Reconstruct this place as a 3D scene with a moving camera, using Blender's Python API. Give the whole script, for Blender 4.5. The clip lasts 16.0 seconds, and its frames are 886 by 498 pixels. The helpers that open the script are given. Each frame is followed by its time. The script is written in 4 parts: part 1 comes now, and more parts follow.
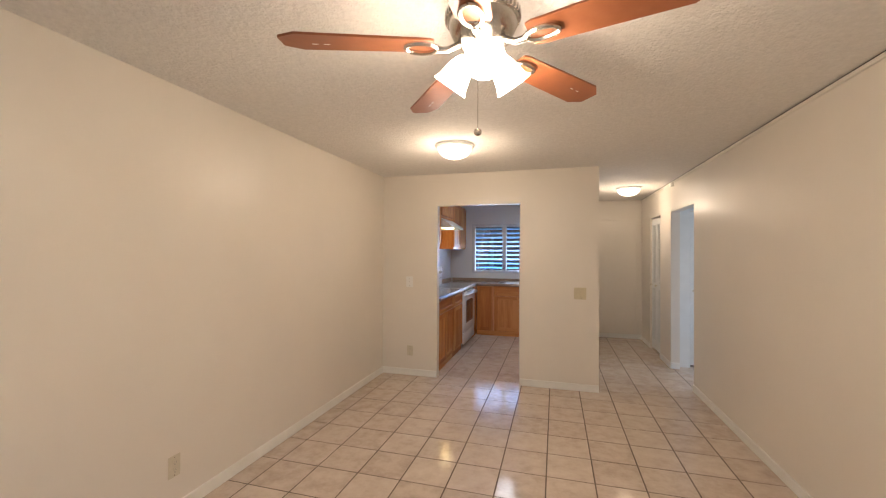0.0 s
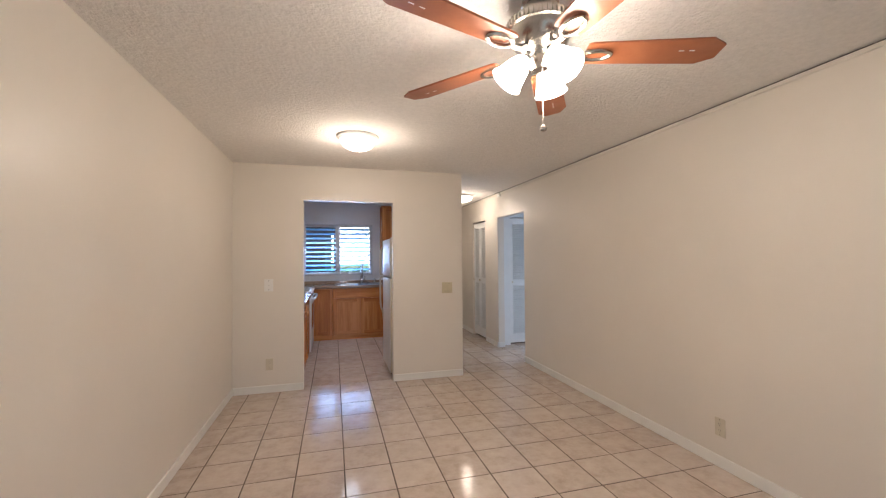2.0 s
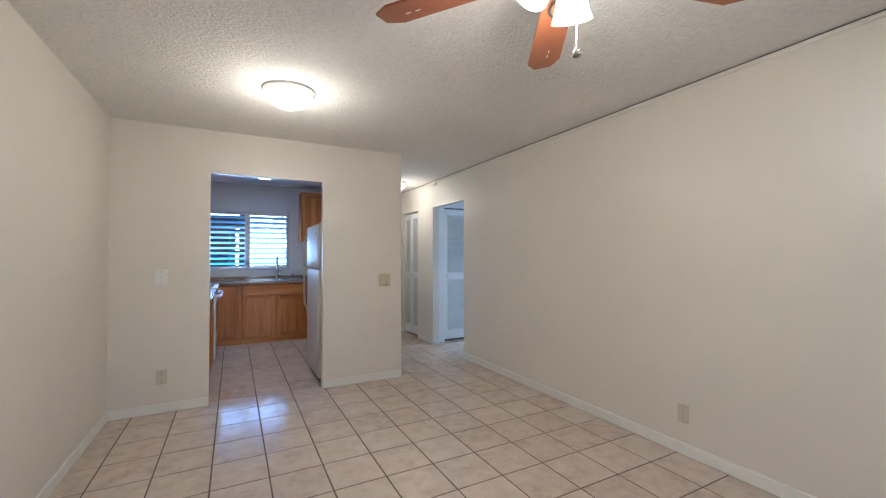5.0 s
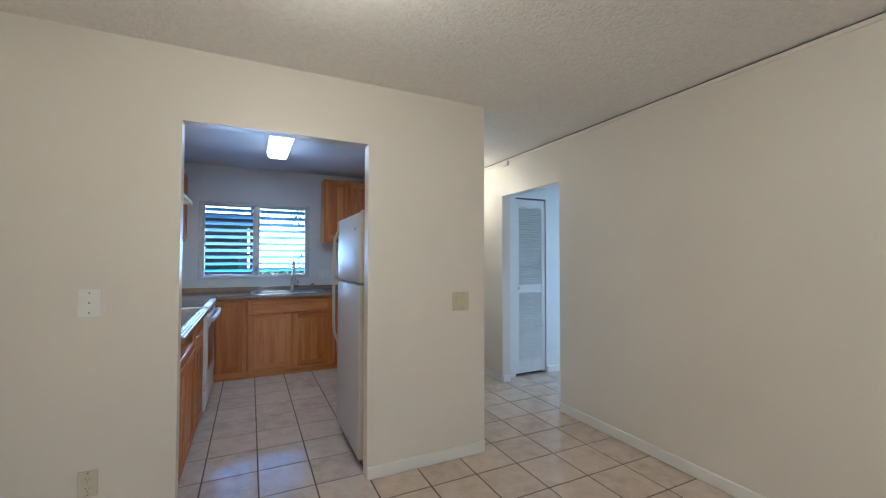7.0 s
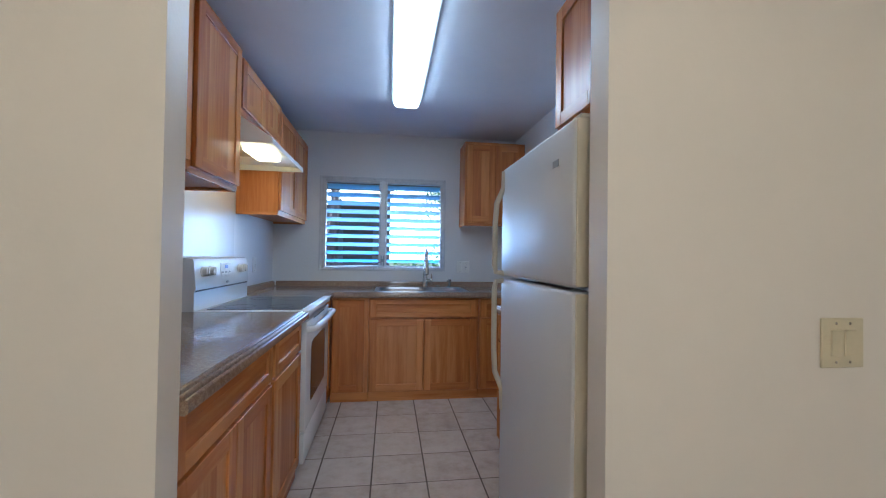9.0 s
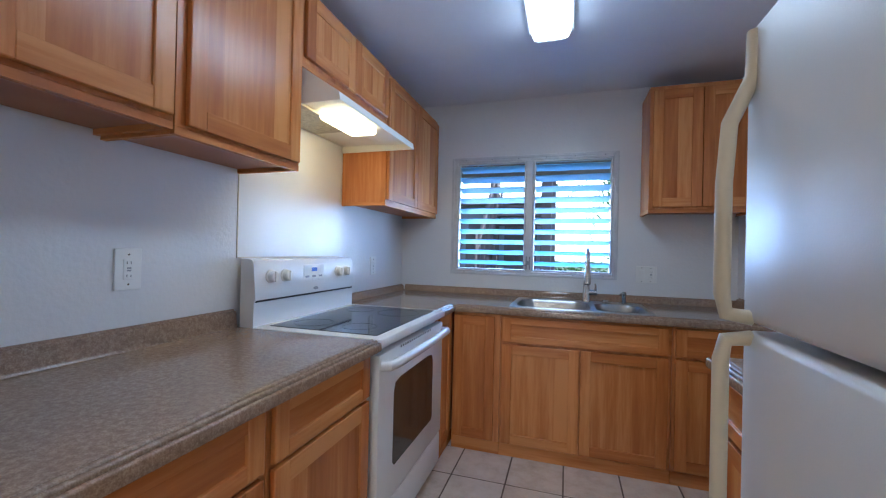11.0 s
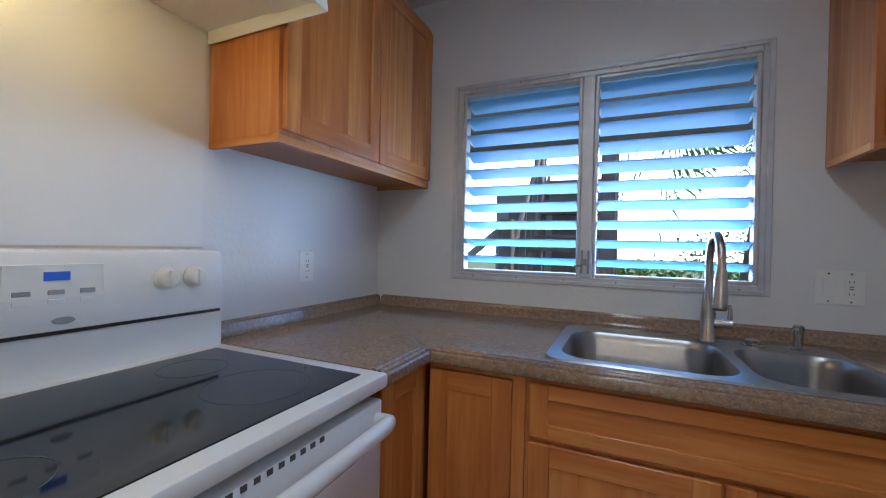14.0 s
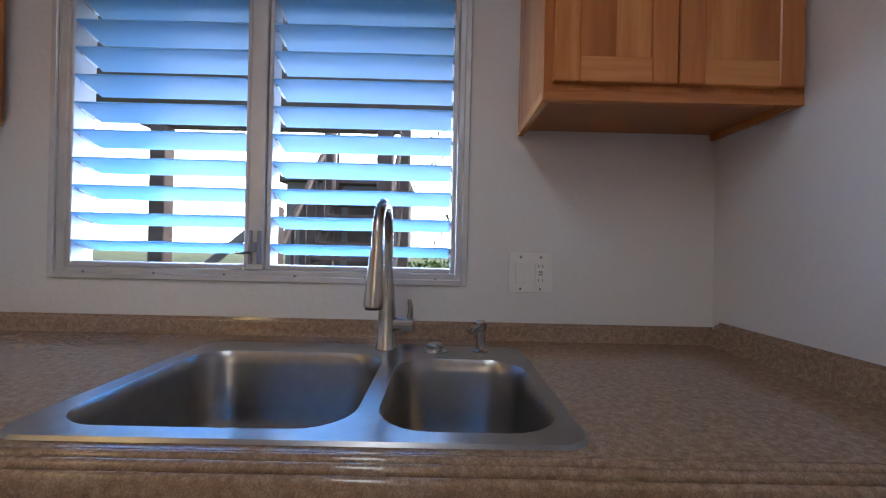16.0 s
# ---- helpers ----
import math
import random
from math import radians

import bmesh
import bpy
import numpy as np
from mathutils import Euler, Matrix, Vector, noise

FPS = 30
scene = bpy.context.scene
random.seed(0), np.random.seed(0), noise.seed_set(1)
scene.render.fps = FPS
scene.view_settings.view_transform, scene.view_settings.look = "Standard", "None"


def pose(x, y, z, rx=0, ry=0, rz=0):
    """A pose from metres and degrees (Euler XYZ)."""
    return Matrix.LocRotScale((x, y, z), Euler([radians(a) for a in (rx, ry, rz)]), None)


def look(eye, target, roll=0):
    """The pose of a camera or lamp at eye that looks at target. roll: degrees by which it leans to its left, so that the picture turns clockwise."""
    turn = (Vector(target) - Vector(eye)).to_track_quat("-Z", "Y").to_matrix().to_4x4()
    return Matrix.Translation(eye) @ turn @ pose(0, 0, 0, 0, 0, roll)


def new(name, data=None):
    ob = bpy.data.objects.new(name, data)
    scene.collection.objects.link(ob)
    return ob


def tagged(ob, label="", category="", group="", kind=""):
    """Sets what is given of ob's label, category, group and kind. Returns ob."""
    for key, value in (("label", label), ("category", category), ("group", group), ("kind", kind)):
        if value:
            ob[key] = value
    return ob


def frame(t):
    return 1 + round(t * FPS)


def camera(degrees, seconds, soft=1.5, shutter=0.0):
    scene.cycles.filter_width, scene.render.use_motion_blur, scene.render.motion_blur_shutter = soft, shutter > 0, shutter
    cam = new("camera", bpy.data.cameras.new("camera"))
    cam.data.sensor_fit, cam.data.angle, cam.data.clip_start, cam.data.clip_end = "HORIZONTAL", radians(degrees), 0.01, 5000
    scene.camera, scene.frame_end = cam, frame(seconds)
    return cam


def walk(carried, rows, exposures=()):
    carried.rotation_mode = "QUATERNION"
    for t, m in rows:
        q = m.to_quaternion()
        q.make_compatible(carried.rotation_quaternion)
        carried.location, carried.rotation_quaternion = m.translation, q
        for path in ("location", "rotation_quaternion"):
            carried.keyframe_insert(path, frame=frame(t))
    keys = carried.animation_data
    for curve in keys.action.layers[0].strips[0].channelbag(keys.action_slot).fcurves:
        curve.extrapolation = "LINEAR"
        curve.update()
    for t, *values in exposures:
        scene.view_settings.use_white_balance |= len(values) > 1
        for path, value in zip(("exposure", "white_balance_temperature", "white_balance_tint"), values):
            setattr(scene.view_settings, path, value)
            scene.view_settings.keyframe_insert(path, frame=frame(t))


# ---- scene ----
cam = camera(96.3, 16.0, 1.2)
PATH = [
    (0, (2.003, 0.272, 1.451), (1.459, 2.196, 1.468), 0.3),
    (0.5, (1.664, 0.302, 1.451), (1.453, 2.291, 1.467), 0.2),
    (1, (1.367, 0.383, 1.472), (1.465, 2.38, 1.485), 0.0),
    (1.5, (1.137, 0.385, 1.409), (1.478, 2.356, 1.442), -0.2),
    (2, (0.99, 0.262, 1.376), (1.521, 2.19, 1.418), -0.4),
    (2.5, (0.852, 0.093, 1.333), (1.55, 1.967, 1.369), -0.4),
    (3, (0.731, 0.001, 1.29), (1.528, 1.835, 1.325), -0.3),
    (3.5, (0.653, -0.033, 1.234), (1.519, 1.769, 1.275), -0.4),
    (4, (0.669, 0.085, 1.193), (1.587, 1.861, 1.233), -0.4),
    (4.2, (0.715, 0.202, 1.207), (1.641, 1.974, 1.243), -0.4),
    (6.3, (0.959, 1.829, 1.282), (1.895, 3.595, 1.34), 0.1),
    (6.5, (0.977, 2.008, 1.279), (1.906, 3.778, 1.341), -0.1),
    (7, (0.997, 2.369, 1.3), (1.87, 4.168, 1.353), 0.1),
    (7.5, (1.046, 2.714, 1.299), (1.688, 4.608, 1.348), 0.4),
    (8, (1.067, 3.101, 1.268), (1.462, 5.061, 1.313), 0.6),
    (8.2, (1.077, 3.244, 1.256), (1.424, 5.214, 1.297), 0.7),
    (10.3, (1.272, 4.619, 1.217), (1.181, 6.617, 1.24), 1.1),
    (10.5, (1.299, 4.679, 1.225), (1.053, 6.664, 1.238), 1.3),
    (11, (1.348, 4.776, 1.246), (0.752, 6.685, 1.254), 1.3),
    (11.5, (1.35, 4.862, 1.245), (0.599, 6.716, 1.247), 1.5),
    (12, (1.283, 5.047, 1.22), (0.466, 6.873, 1.217), 1.4),
    (12.5, (1.216, 5.283, 1.221), (0.39, 7.104, 1.214), 1.4),
    (13, (1.211, 5.561, 1.22), (0.386, 7.383, 1.21), 1.4),
    (13.5, (1.228, 5.838, 1.23), (0.397, 7.657, 1.209), 1.4),
    (14, (1.208, 6.105, 1.216), (0.383, 7.927, 1.205), 1.3),
    (14.5, (1.246, 6.314, 1.21), (0.43, 8.139, 1.189), 1.3),
    (15, (1.371, 6.502, 1.194), (0.652, 8.368, 1.156), 0.9),
    (15.5, (1.51, 6.616, 1.187), (0.982, 8.545, 1.163), 0.9),
    (16, (1.62, 6.716, 1.172), (1.63, 8.716, 1.173), 1.3),
]
EXPOSURES = [(0.0, -0.05, 6500, 14), (1.0, -0.03, 6100, 14), (2.0, -0.05, 5850, 14), (4.0, -0.09, 5150, 10), (6.5, -0.12, 5050, 1), (8.2, -0.12, 5100, 2), (10.5, 0.14, 5250, 5), (12.0, 0.16, 5550, 6), (13.0, 0.02, 5800, 6), (14.5, -0.24, 6200, 7), (15.5, -0.22, 6450, 10), (16.0, -0.2, 6700, 14)]
walk(cam, [(t, look(eye, target, roll)) for t, eye, target, roll in PATH], EXPOSURES)

# ---- world and large lights ----
world = bpy.data.worlds.new("sky")
scene.world = world
world.use_nodes = True
sky = world.node_tree.nodes.new("ShaderNodeTexSky")
sky.sky_type = "NISHITA"
sky.sun_disc = False
sky.sun_elevation, sky.sun_rotation = radians(50), radians(120)
world.node_tree.links.new(sky.outputs[0], world.node_tree.nodes["Background"].inputs[0])
world.node_tree.nodes["Background"].inputs[1].default_value = 0.15


def lamp(name, kind, m, energy, color, size=0.1, size_y=None):
    data = bpy.data.lights.new(name, kind)
    data.energy, data.color = energy, color
    if kind == "AREA":
        data.shape, data.size, data.size_y = "RECTANGLE", size, size_y or size
    elif kind == "SUN":
        data.angle = radians(0.5)
    else:
        data.shadow_soft_size = size
    ob = new(name, data)
    ob.matrix_world = m
    return ob


lamp("sun_lamp", "SUN", look((14, 22, 14), (1, 11, 0)), 4.0, (1, 0.95, 0.88))
lamp("front_window_light", "AREA", look((1.7, -1.55, 1.3), (1.7, 3, 1.1)), 9, (0.78, 0.87, 1.0), 2.2, 1.9)
lamp("kitchen_window_light", "AREA", look((1.07, 8.25, 1.32), (1.07, 6.5, 1.0)), 28, (0.48, 0.66, 1.0), 1.2, 0.5)
# Area lamp added for cool bedroom daylight; the room has no window built.
lamp("bedroom_window_light", "AREA", look((5.0, 9.2, 1.5), (5.0, 6, 1.0)), 45, (0.6, 0.72, 1.0), 1.4, 1.2)
lamp("vestibule_daylight", "AREA", look((5.38, 5.45, 1.1), (3.0, 5.45, 1.0)), 13, (0.66, 0.82, 1.0), 0.78, 1.9)
WARM, TUBE = (1.0, 0.80, 0.58), (0.8, 0.9, 1.0)


# ---- materials ----
def links(m):
    m.use_nodes = True
    n = m.node_tree.nodes
    return n, m.node_tree.links.new, n["Principled BSDF"]


def coords(n, link, scale=(1, 1, 1)):
    tc = n.new("ShaderNodeTexCoord")
    mp = n.new("ShaderNodeMapping")
    mp.inputs["Scale"].default_value = scale
    link(tc.outputs["Object"], mp.inputs[0])
    return mp.outputs[0]


def noise_at(n, link, vec, scale, detail=4, rough=0.55):
    t = n.new("ShaderNodeTexNoise")
    t.inputs["Scale"].default_value, t.inputs["Detail"].default_value, t.inputs["Roughness"].default_value = scale, detail, rough
    link(vec, t.inputs["Vector"])
    return t.outputs["Fac"]


def ramp(n, link, fac, *stops):
    r = n.new("ShaderNodeValToRGB")
    while len(r.color_ramp.elements) < len(stops):
        r.color_ramp.elements.new(0.5)
    for e, (p, c) in zip(r.color_ramp.elements, stops):
        e.position, e.color = p, (*c, 1)
    link(fac, r.inputs[0])
    return r.outputs[0]


def bump(n, link, bsdf, height, strength, dist):
    b = n.new("ShaderNodeBump")
    b.inputs["Strength"].default_value, b.inputs["Distance"].default_value = strength, dist
    link(height, b.inputs["Height"])
    link(b.outputs[0], bsdf.inputs["Normal"])


def shade(c, k):
    return tuple(min(1.0, v * k) for v in c)


def paint(name, color, rough=0.45, metal=0.0, vary=0.05, scale=3.0, bscale=0.0, bstrength=0.2, bdist=0.002, detail=3):
    m = bpy.data.materials.new(name)
    n, link, b = links(m)
    b.inputs["Roughness"].default_value, b.inputs["Metallic"].default_value = rough, metal
    vec = coords(n, link)
    link(ramp(n, link, noise_at(n, link, vec, scale), (0.3, shade(color, 1 - vary)), (0.7, shade(color, 1 + vary))), b.inputs["Base Color"])
    if bscale:
        bump(n, link, b, noise_at(n, link, vec, bscale, detail), bstrength, bdist)
    return m


def wood_like(name, stretch, light, mid, dark, rough=0.32):
    m = bpy.data.materials.new(name)
    n, link, b = links(m)
    vec = coords(n, link, stretch)
    geo = n.new("ShaderNodeObjectInfo")
    tr = n.new("ShaderNodeVectorMath")
    tr.operation = "MULTIPLY_ADD"
    tr.inputs[1].default_value = (37.0, 37.0, 37.0)
    link(geo.outputs["Random"], tr.inputs[0]), link(vec, tr.inputs[2])
    vec = tr.outputs[0]
    fine = noise_at(n, link, vec, 3.0, 6, 0.6)
    broad = noise_at(n, link, vec, 0.55, 3, 0.5)
    mix = n.new("ShaderNodeMath")
    mix.operation = "MULTIPLY_ADD"
    mix.inputs[1].default_value = 0.4
    link(fine, mix.inputs[0]), link(broad, mix.inputs[2])
    add = n.new("ShaderNodeMath")
    add.operation = "MULTIPLY_ADD"
    add.inputs[1].default_value = 0.27
    link(geo.outputs["Random"], add.inputs[0]), link(mix.outputs[0], add.inputs[2])
    link(ramp(n, link, add.outputs[0], (0.5, dark), (0.8, mid), (1.12, light)), b.inputs["Base Color"])
    b.inputs["Roughness"].default_value = rough
    bump(n, link, b, fine, 0.08, 0.001)
    return m


def glow(name, color, strength, base=(0.9, 0.9, 0.9)):
    m = bpy.data.materials.new(name)
    n, link, b = links(m)
    b.inputs["Base Color"].default_value = (*base, 1)
    b.inputs["Emission Color"].default_value = (*color, 1)
    b.inputs["Emission Strength"].default_value = strength
    b.inputs["Roughness"].default_value = 0.3
    return m


WALL = paint("cream wall paint", (0.77, 0.715, 0.635), 0.34, 0, 0.02, 1.5, 70, 0.22, 0.0025, 4)
KWALL = paint("white kitchen wall paint", (0.74, 0.73, 0.725), 0.33, 0, 0.02, 1.5, 55, 0.5, 0.003, 4)
CEIL = paint("knockdown textured ceiling", (0.83, 0.80, 0.76), 0.8, 0, 0.05, 40, 60, 0.7, 0.012, 3)
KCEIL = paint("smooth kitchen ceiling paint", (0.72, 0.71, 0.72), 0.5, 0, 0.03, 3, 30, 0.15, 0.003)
TRIM = paint("white trim paint", (0.84, 0.82, 0.77), 0.35, 0, 0.03, 6, 40, 0.05, 0.001)
DOORW = paint("white door paint", (0.78, 0.79, 0.78), 0.4, 0, 0.03, 6, 40, 0.05, 0.001)
GROUT = paint("brown grout", (0.12, 0.085, 0.065), 0.85, 0, 0.2, 20, 200, 0.3, 0.001)
WHITE = paint("white appliance enamel", (0.80, 0.80, 0.80), 0.22, 0, 0.01, 4, 260, 0.05, 0.0006)
FRIDGEW = paint("pebbled white fridge enamel", (0.64, 0.645, 0.65), 0.36, 0, 0.02, 3, 420, 0.25, 0.0008)
BISQUE = paint("aged bisque plastic", (0.62, 0.56, 0.44), 0.4, 0, 0.05, 9)
BEIGE = paint("yellowed beige plastic", (0.62, 0.55, 0.38), 0.4, 0, 0.05, 20)
PLATE = paint("white plastic", (0.82, 0.81, 0.78), 0.35, 0, 0.02, 20)
DARK = paint("black plastic", (0.012, 0.012, 0.012), 0.5, 0, 0.2, 20)
SLOT = paint("shadow grey slot", (0.08, 0.075, 0.07), 0.6, 0, 0.1, 20)
GREY = paint("grey printed mark", (0.3, 0.31, 0.33), 0.4, 0, 0.05, 20)
STEEL = paint("brushed stainless steel", (0.34, 0.335, 0.33), 0.28, 1.0, 0.06, 40, 300, 0.03, 0.0003)
NICKEL = paint("brushed nickel", (0.50, 0.47, 0.43), 0.26, 1.0, 0.05, 40)
ALU = paint("dull aluminium frame", (0.62, 0.62, 0.63), 0.45, 0.35, 0.08, 12, 60, 0.1, 0.001)
BLACKGLASS = paint("black ceramic glass", (0.012, 0.012, 0.015), 0.06, 0, 0.1, 10)
RING = paint("grey cooktop ring", (0.06, 0.06, 0.065), 0.2, 0, 0.1, 10)
OVENGLASS = paint("tinted oven glass", (0.05, 0.04, 0.034), 0.08, 0, 0.1, 10)
KNOBM = paint("off-white knob plastic", (0.78, 0.76, 0.71), 0.35, 0, 0.02, 20)
LCD = glow("blue display", (0.05, 0.2, 1.0), 0.3, (0.02, 0.03, 0.1))
FILTER = paint("aluminium grease filter", (0.45, 0.42, 0.36), 0.4, 0.9, 0.25, 60, 240, 0.8, 0.003)
HOODW = paint("white hood enamel", (0.80, 0.78, 0.72), 0.3, 0, 0.02, 6)
L, M_, D = (0.66, 0.28, 0.085), (0.53, 0.185, 0.048), (0.36, 0.11, 0.026)
WOODV = wood_like("honey maple, upright grain", (22, 22, 1.6), L, M_, D, 0.26)
WOODH = wood_like("honey maple, level grain", (1.8, 1.8, 22), L, M_, D, 0.26)
WOODB = wood_like("honey maple carcass", (30, 30, 2.0), L, M_, D, 0.38)
# One flat brown, darker than most of the cabinet wood.
UNDER = paint("plain darker maple underside", (0.40, 0.15, 0.05), 0.5, 0, 0.08, 5)
BLADEW = wood_like("cherry fan blade veneer", (6, 6, 6), (0.36, 0.13, 0.055), (0.30, 0.10, 0.04), (0.22, 0.065, 0.025), 0.42)
REDFLOOR = paint("reddish carpet", (0.22, 0.075, 0.07), 0.95, 0, 0.1, 8, 200, 0.5, 0.005)
BEDWALL = paint("pale bedroom wall paint", (0.74, 0.73, 0.74), 0.5, 0, 0.02, 2)
SHADEG = glow("lit frosted glass shade", (1.0, 0.88, 0.70), 22.0)
DOMEG = glow("lit frosted glass dome", (1.0, 0.84, 0.62), 6.0)
TUBEG = glow("lit acrylic diffuser", (0.80, 0.90, 1.0), 11.0)
BULBG = glow("lit hood bulb", (1.0, 0.78, 0.40), 6.0)


def tile_mat():
    m = bpy.data.materials.new("beige ceramic tile")
    n, link, b = links(m)
    vec = coords(n, link)
    info = n.new("ShaderNodeObjectInfo")
    off = n.new("ShaderNodeVectorMath")
    off.operation = "ADD"
    sc = n.new("ShaderNodeVectorMath")
    sc.operation = "SCALE"
    sc.inputs["Scale"].default_value = 9.0
    link(info.outputs["Location"], sc.inputs[0])
    link(vec, off.inputs[0]), link(sc.outputs[0], off.inputs[1])
    cloud = noise_at(n, link, off.outputs[0], 9, 5, 0.65)
    add = n.new("ShaderNodeMath")
    add.operation = "MULTIPLY_ADD"
    add.inputs[1].default_value = 0.16
    link(info.outputs["Random"], add.inputs[0]), link(cloud, add.inputs[2])
    link(ramp(n, link, add.outputs[0], (0.32, (0.47, 0.375, 0.30)), (0.58, (0.60, 0.50, 0.415)), (0.85, (0.68, 0.59, 0.505))), b.inputs["Base Color"])
    b.inputs["Roughness"].default_value = 0.12
    bump(n, link, b, noise_at(n, link, off.outputs[0], 28, 3), 0.12, 0.0015)
    return m


def counter_mat():
    m = bpy.data.materials.new("speckled brown laminate")
    n, link, b = links(m)
    vec = coords(n, link)
    big, small = noise_at(n, link, vec, 80, 4, 0.65), noise_at(n, link, vec, 320, 3, 0.7)
    mix = n.new("ShaderNodeMath")
    mix.operation = "MULTIPLY_ADD"
    mix.inputs[1].default_value = 0.6
    link(small, mix.inputs[0]), link(big, mix.inputs[2])
    link(ramp(n, link, mix.outputs[0], (0.56, (0.20, 0.125, 0.08)), (0.8, (0.285, 0.188, 0.124)), (1.04, (0.375, 0.27, 0.187))), b.inputs["Base Color"])
    b.inputs["Roughness"].default_value = 0.12
    bump(n, link, b, small, 0.03, 0.0004)
    return m


def louvre_mat():
    m = bpy.data.materials.new("frosted jalousie glass")
    n, link, b = links(m)
    vec = coords(n, link, (1, 4, 4))
    out = n["Material Output"]
    tr = n.new("ShaderNodeBsdfTranslucent")
    tr.inputs[0].default_value = (0.50, 0.80, 1.0, 1)
    mix = n.new("ShaderNodeMixShader")
    mix.inputs[0].default_value = 0.65
    b.inputs["Base Color"].default_value = (0.40, 0.56, 0.68, 1)
    b.inputs["Roughness"].default_value = 0.25
    bump(n, link, b, noise_at(n, link, vec, 60, 3), 0.4, 0.002)
    link(b.outputs[0], mix.inputs[1]), link(tr.outputs[0], mix.inputs[2]), link(mix.outputs[0], out.inputs[0])
    return m


TILE, COUNTER, LOUVRE = tile_mat(), counter_mat(), louvre_mat()


# ---- mesh helpers ----
ORG = {}


def thing(name, at, label, category, group="", kind=""):
    e = new(name)
    e.location = at
    ORG[e.name] = Vector(at)
    return tagged(e, label, category, group, kind)


def part(name, bm, material, parent=None, label="", m=None, smooth=False):
    """One mesh object from a bmesh in the world's metres (or in m's), under a thing or a part."""
    if m is not None:
        bmesh.ops.transform(bm, matrix=m, verts=bm.verts)
    org = ORG[parent.name] if parent else Vector((0, 0, 0))
    bmesh.ops.translate(bm, vec=-org, verts=bm.verts)
    bmesh.ops.recalc_face_normals(bm, faces=bm.faces)
    me = bpy.data.meshes.new(name)
    for mm in (material if isinstance(material, (list, tuple)) else [material]):
        me.materials.append(mm)
    bm.to_mesh(me)
    bm.free()
    if smooth:
        me.shade_smooth()
        me.set_sharp_from_angle(angle=radians(35))
    ob = new(name, me)
    if parent:
        ob.parent = parent
    ORG[ob.name] = org
    if label:
        tagged(ob, label)
    return ob


def box(bm, x0, y0, z0, x1, y1, z1, r=0.0, mat=0, seg=1):
    vs = [bm.verts.new((x, y, z)) for z in (z0, z1) for y in (y0, y1) for x in (x0, x1)]
    fs = [bm.faces.new([vs[i] for i in q]) for q in ((0, 2, 3, 1), (4, 5, 7, 6), (0, 1, 5, 4), (2, 6, 7, 3), (0, 4, 6, 2), (1, 3, 7, 5))]
    for f in fs:
        f.material_index = mat
    if r:
        es = list({e for f in fs for e in f.edges})
        res = bmesh.ops.bevel(bm, geom=es, offset=r, segments=seg, affect="EDGES", profile=0.5)
        for f in res["faces"]:
            f.material_index = mat
    return bm


def boxes(*rows, r=0.0):
    bm = bmesh.new()
    for q in rows:
        box(bm, *q, r=r)
    return bm


def lathe(bm, prof, at=(0, 0, 0), n=24, m=None, mat=0):
    """Turns a profile of (radius, height) round the z axis."""
    m = m or Matrix.Translation(at)
    rings = []
    for r, z in prof:
        rings.append([bm.verts.new(m @ Vector((r * math.cos(2 * math.pi * i / n), r * math.sin(2 * math.pi * i / n), z))) for i in range(n)])
    for a, b in zip(rings, rings[1:]):
        for i in range(n):
            f = bm.faces.new((a[i], a[(i + 1) % n], b[(i + 1) % n], b[i]))
            f.material_index = mat
    for ring in (rings[0], rings[-1]):
        bm.faces.new(ring).material_index = mat
    return bm


def tube(bm, pts, rad, n=10):
    """A round bar along points; rad may be a list."""
    pts = [Vector(p) for p in pts]
    rads = rad if isinstance(rad, (list, tuple)) else [rad] * len(pts)
    rings, side = [], None
    for i, p in enumerate(pts):
        d = (pts[min(i + 1, len(pts) - 1)] - pts[max(i - 1, 0)]).normalized()
        if side is None:
            side = d.orthogonal().normalized()
        side = (side - d * side.dot(d)).normalized()
        up = d.cross(side)
        rings.append([bm.verts.new(p + rads[i] * (math.cos(2 * math.pi * k / n) * side + math.sin(2 * math.pi * k / n) * up)) for k in range(n)])
    for a, b in zip(rings, rings[1:]):
        for k in range(n):
            bm.faces.new((a[k], a[(k + 1) % n], b[(k + 1) % n], b[k]))
    bm.faces.new(rings[0]), bm.faces.new(rings[-1])
    return bm


def prism(bm, poly, axis, a, b, mat=0):
    """Extrudes a polygon of two coordinates along the axis 'x' or 'y' or 'z' from a to b."""
    put = {"x": lambda p, s: (s, p[0], p[1]), "y": lambda p, s: (p[0], s, p[1]), "z": lambda p, s: (p[0], p[1], s)}[axis]
    lo, hi = [bm.verts.new(put(p, a)) for p in poly], [bm.verts.new(put(p, b)) for p in poly]
    n = len(poly)
    fs = [bm.faces.new((lo[i], lo[(i + 1) % n], hi[(i + 1) % n], hi[i])) for i in range(n)] + [bm.faces.new(lo), bm.faces.new(hi)]
    for f in fs:
        f.material_index = mat
    return bm


def setting(name, bm, material, label, category, m=None):
    return tagged(part(name, bm, material, None, "", m), label, category, "", "structure")


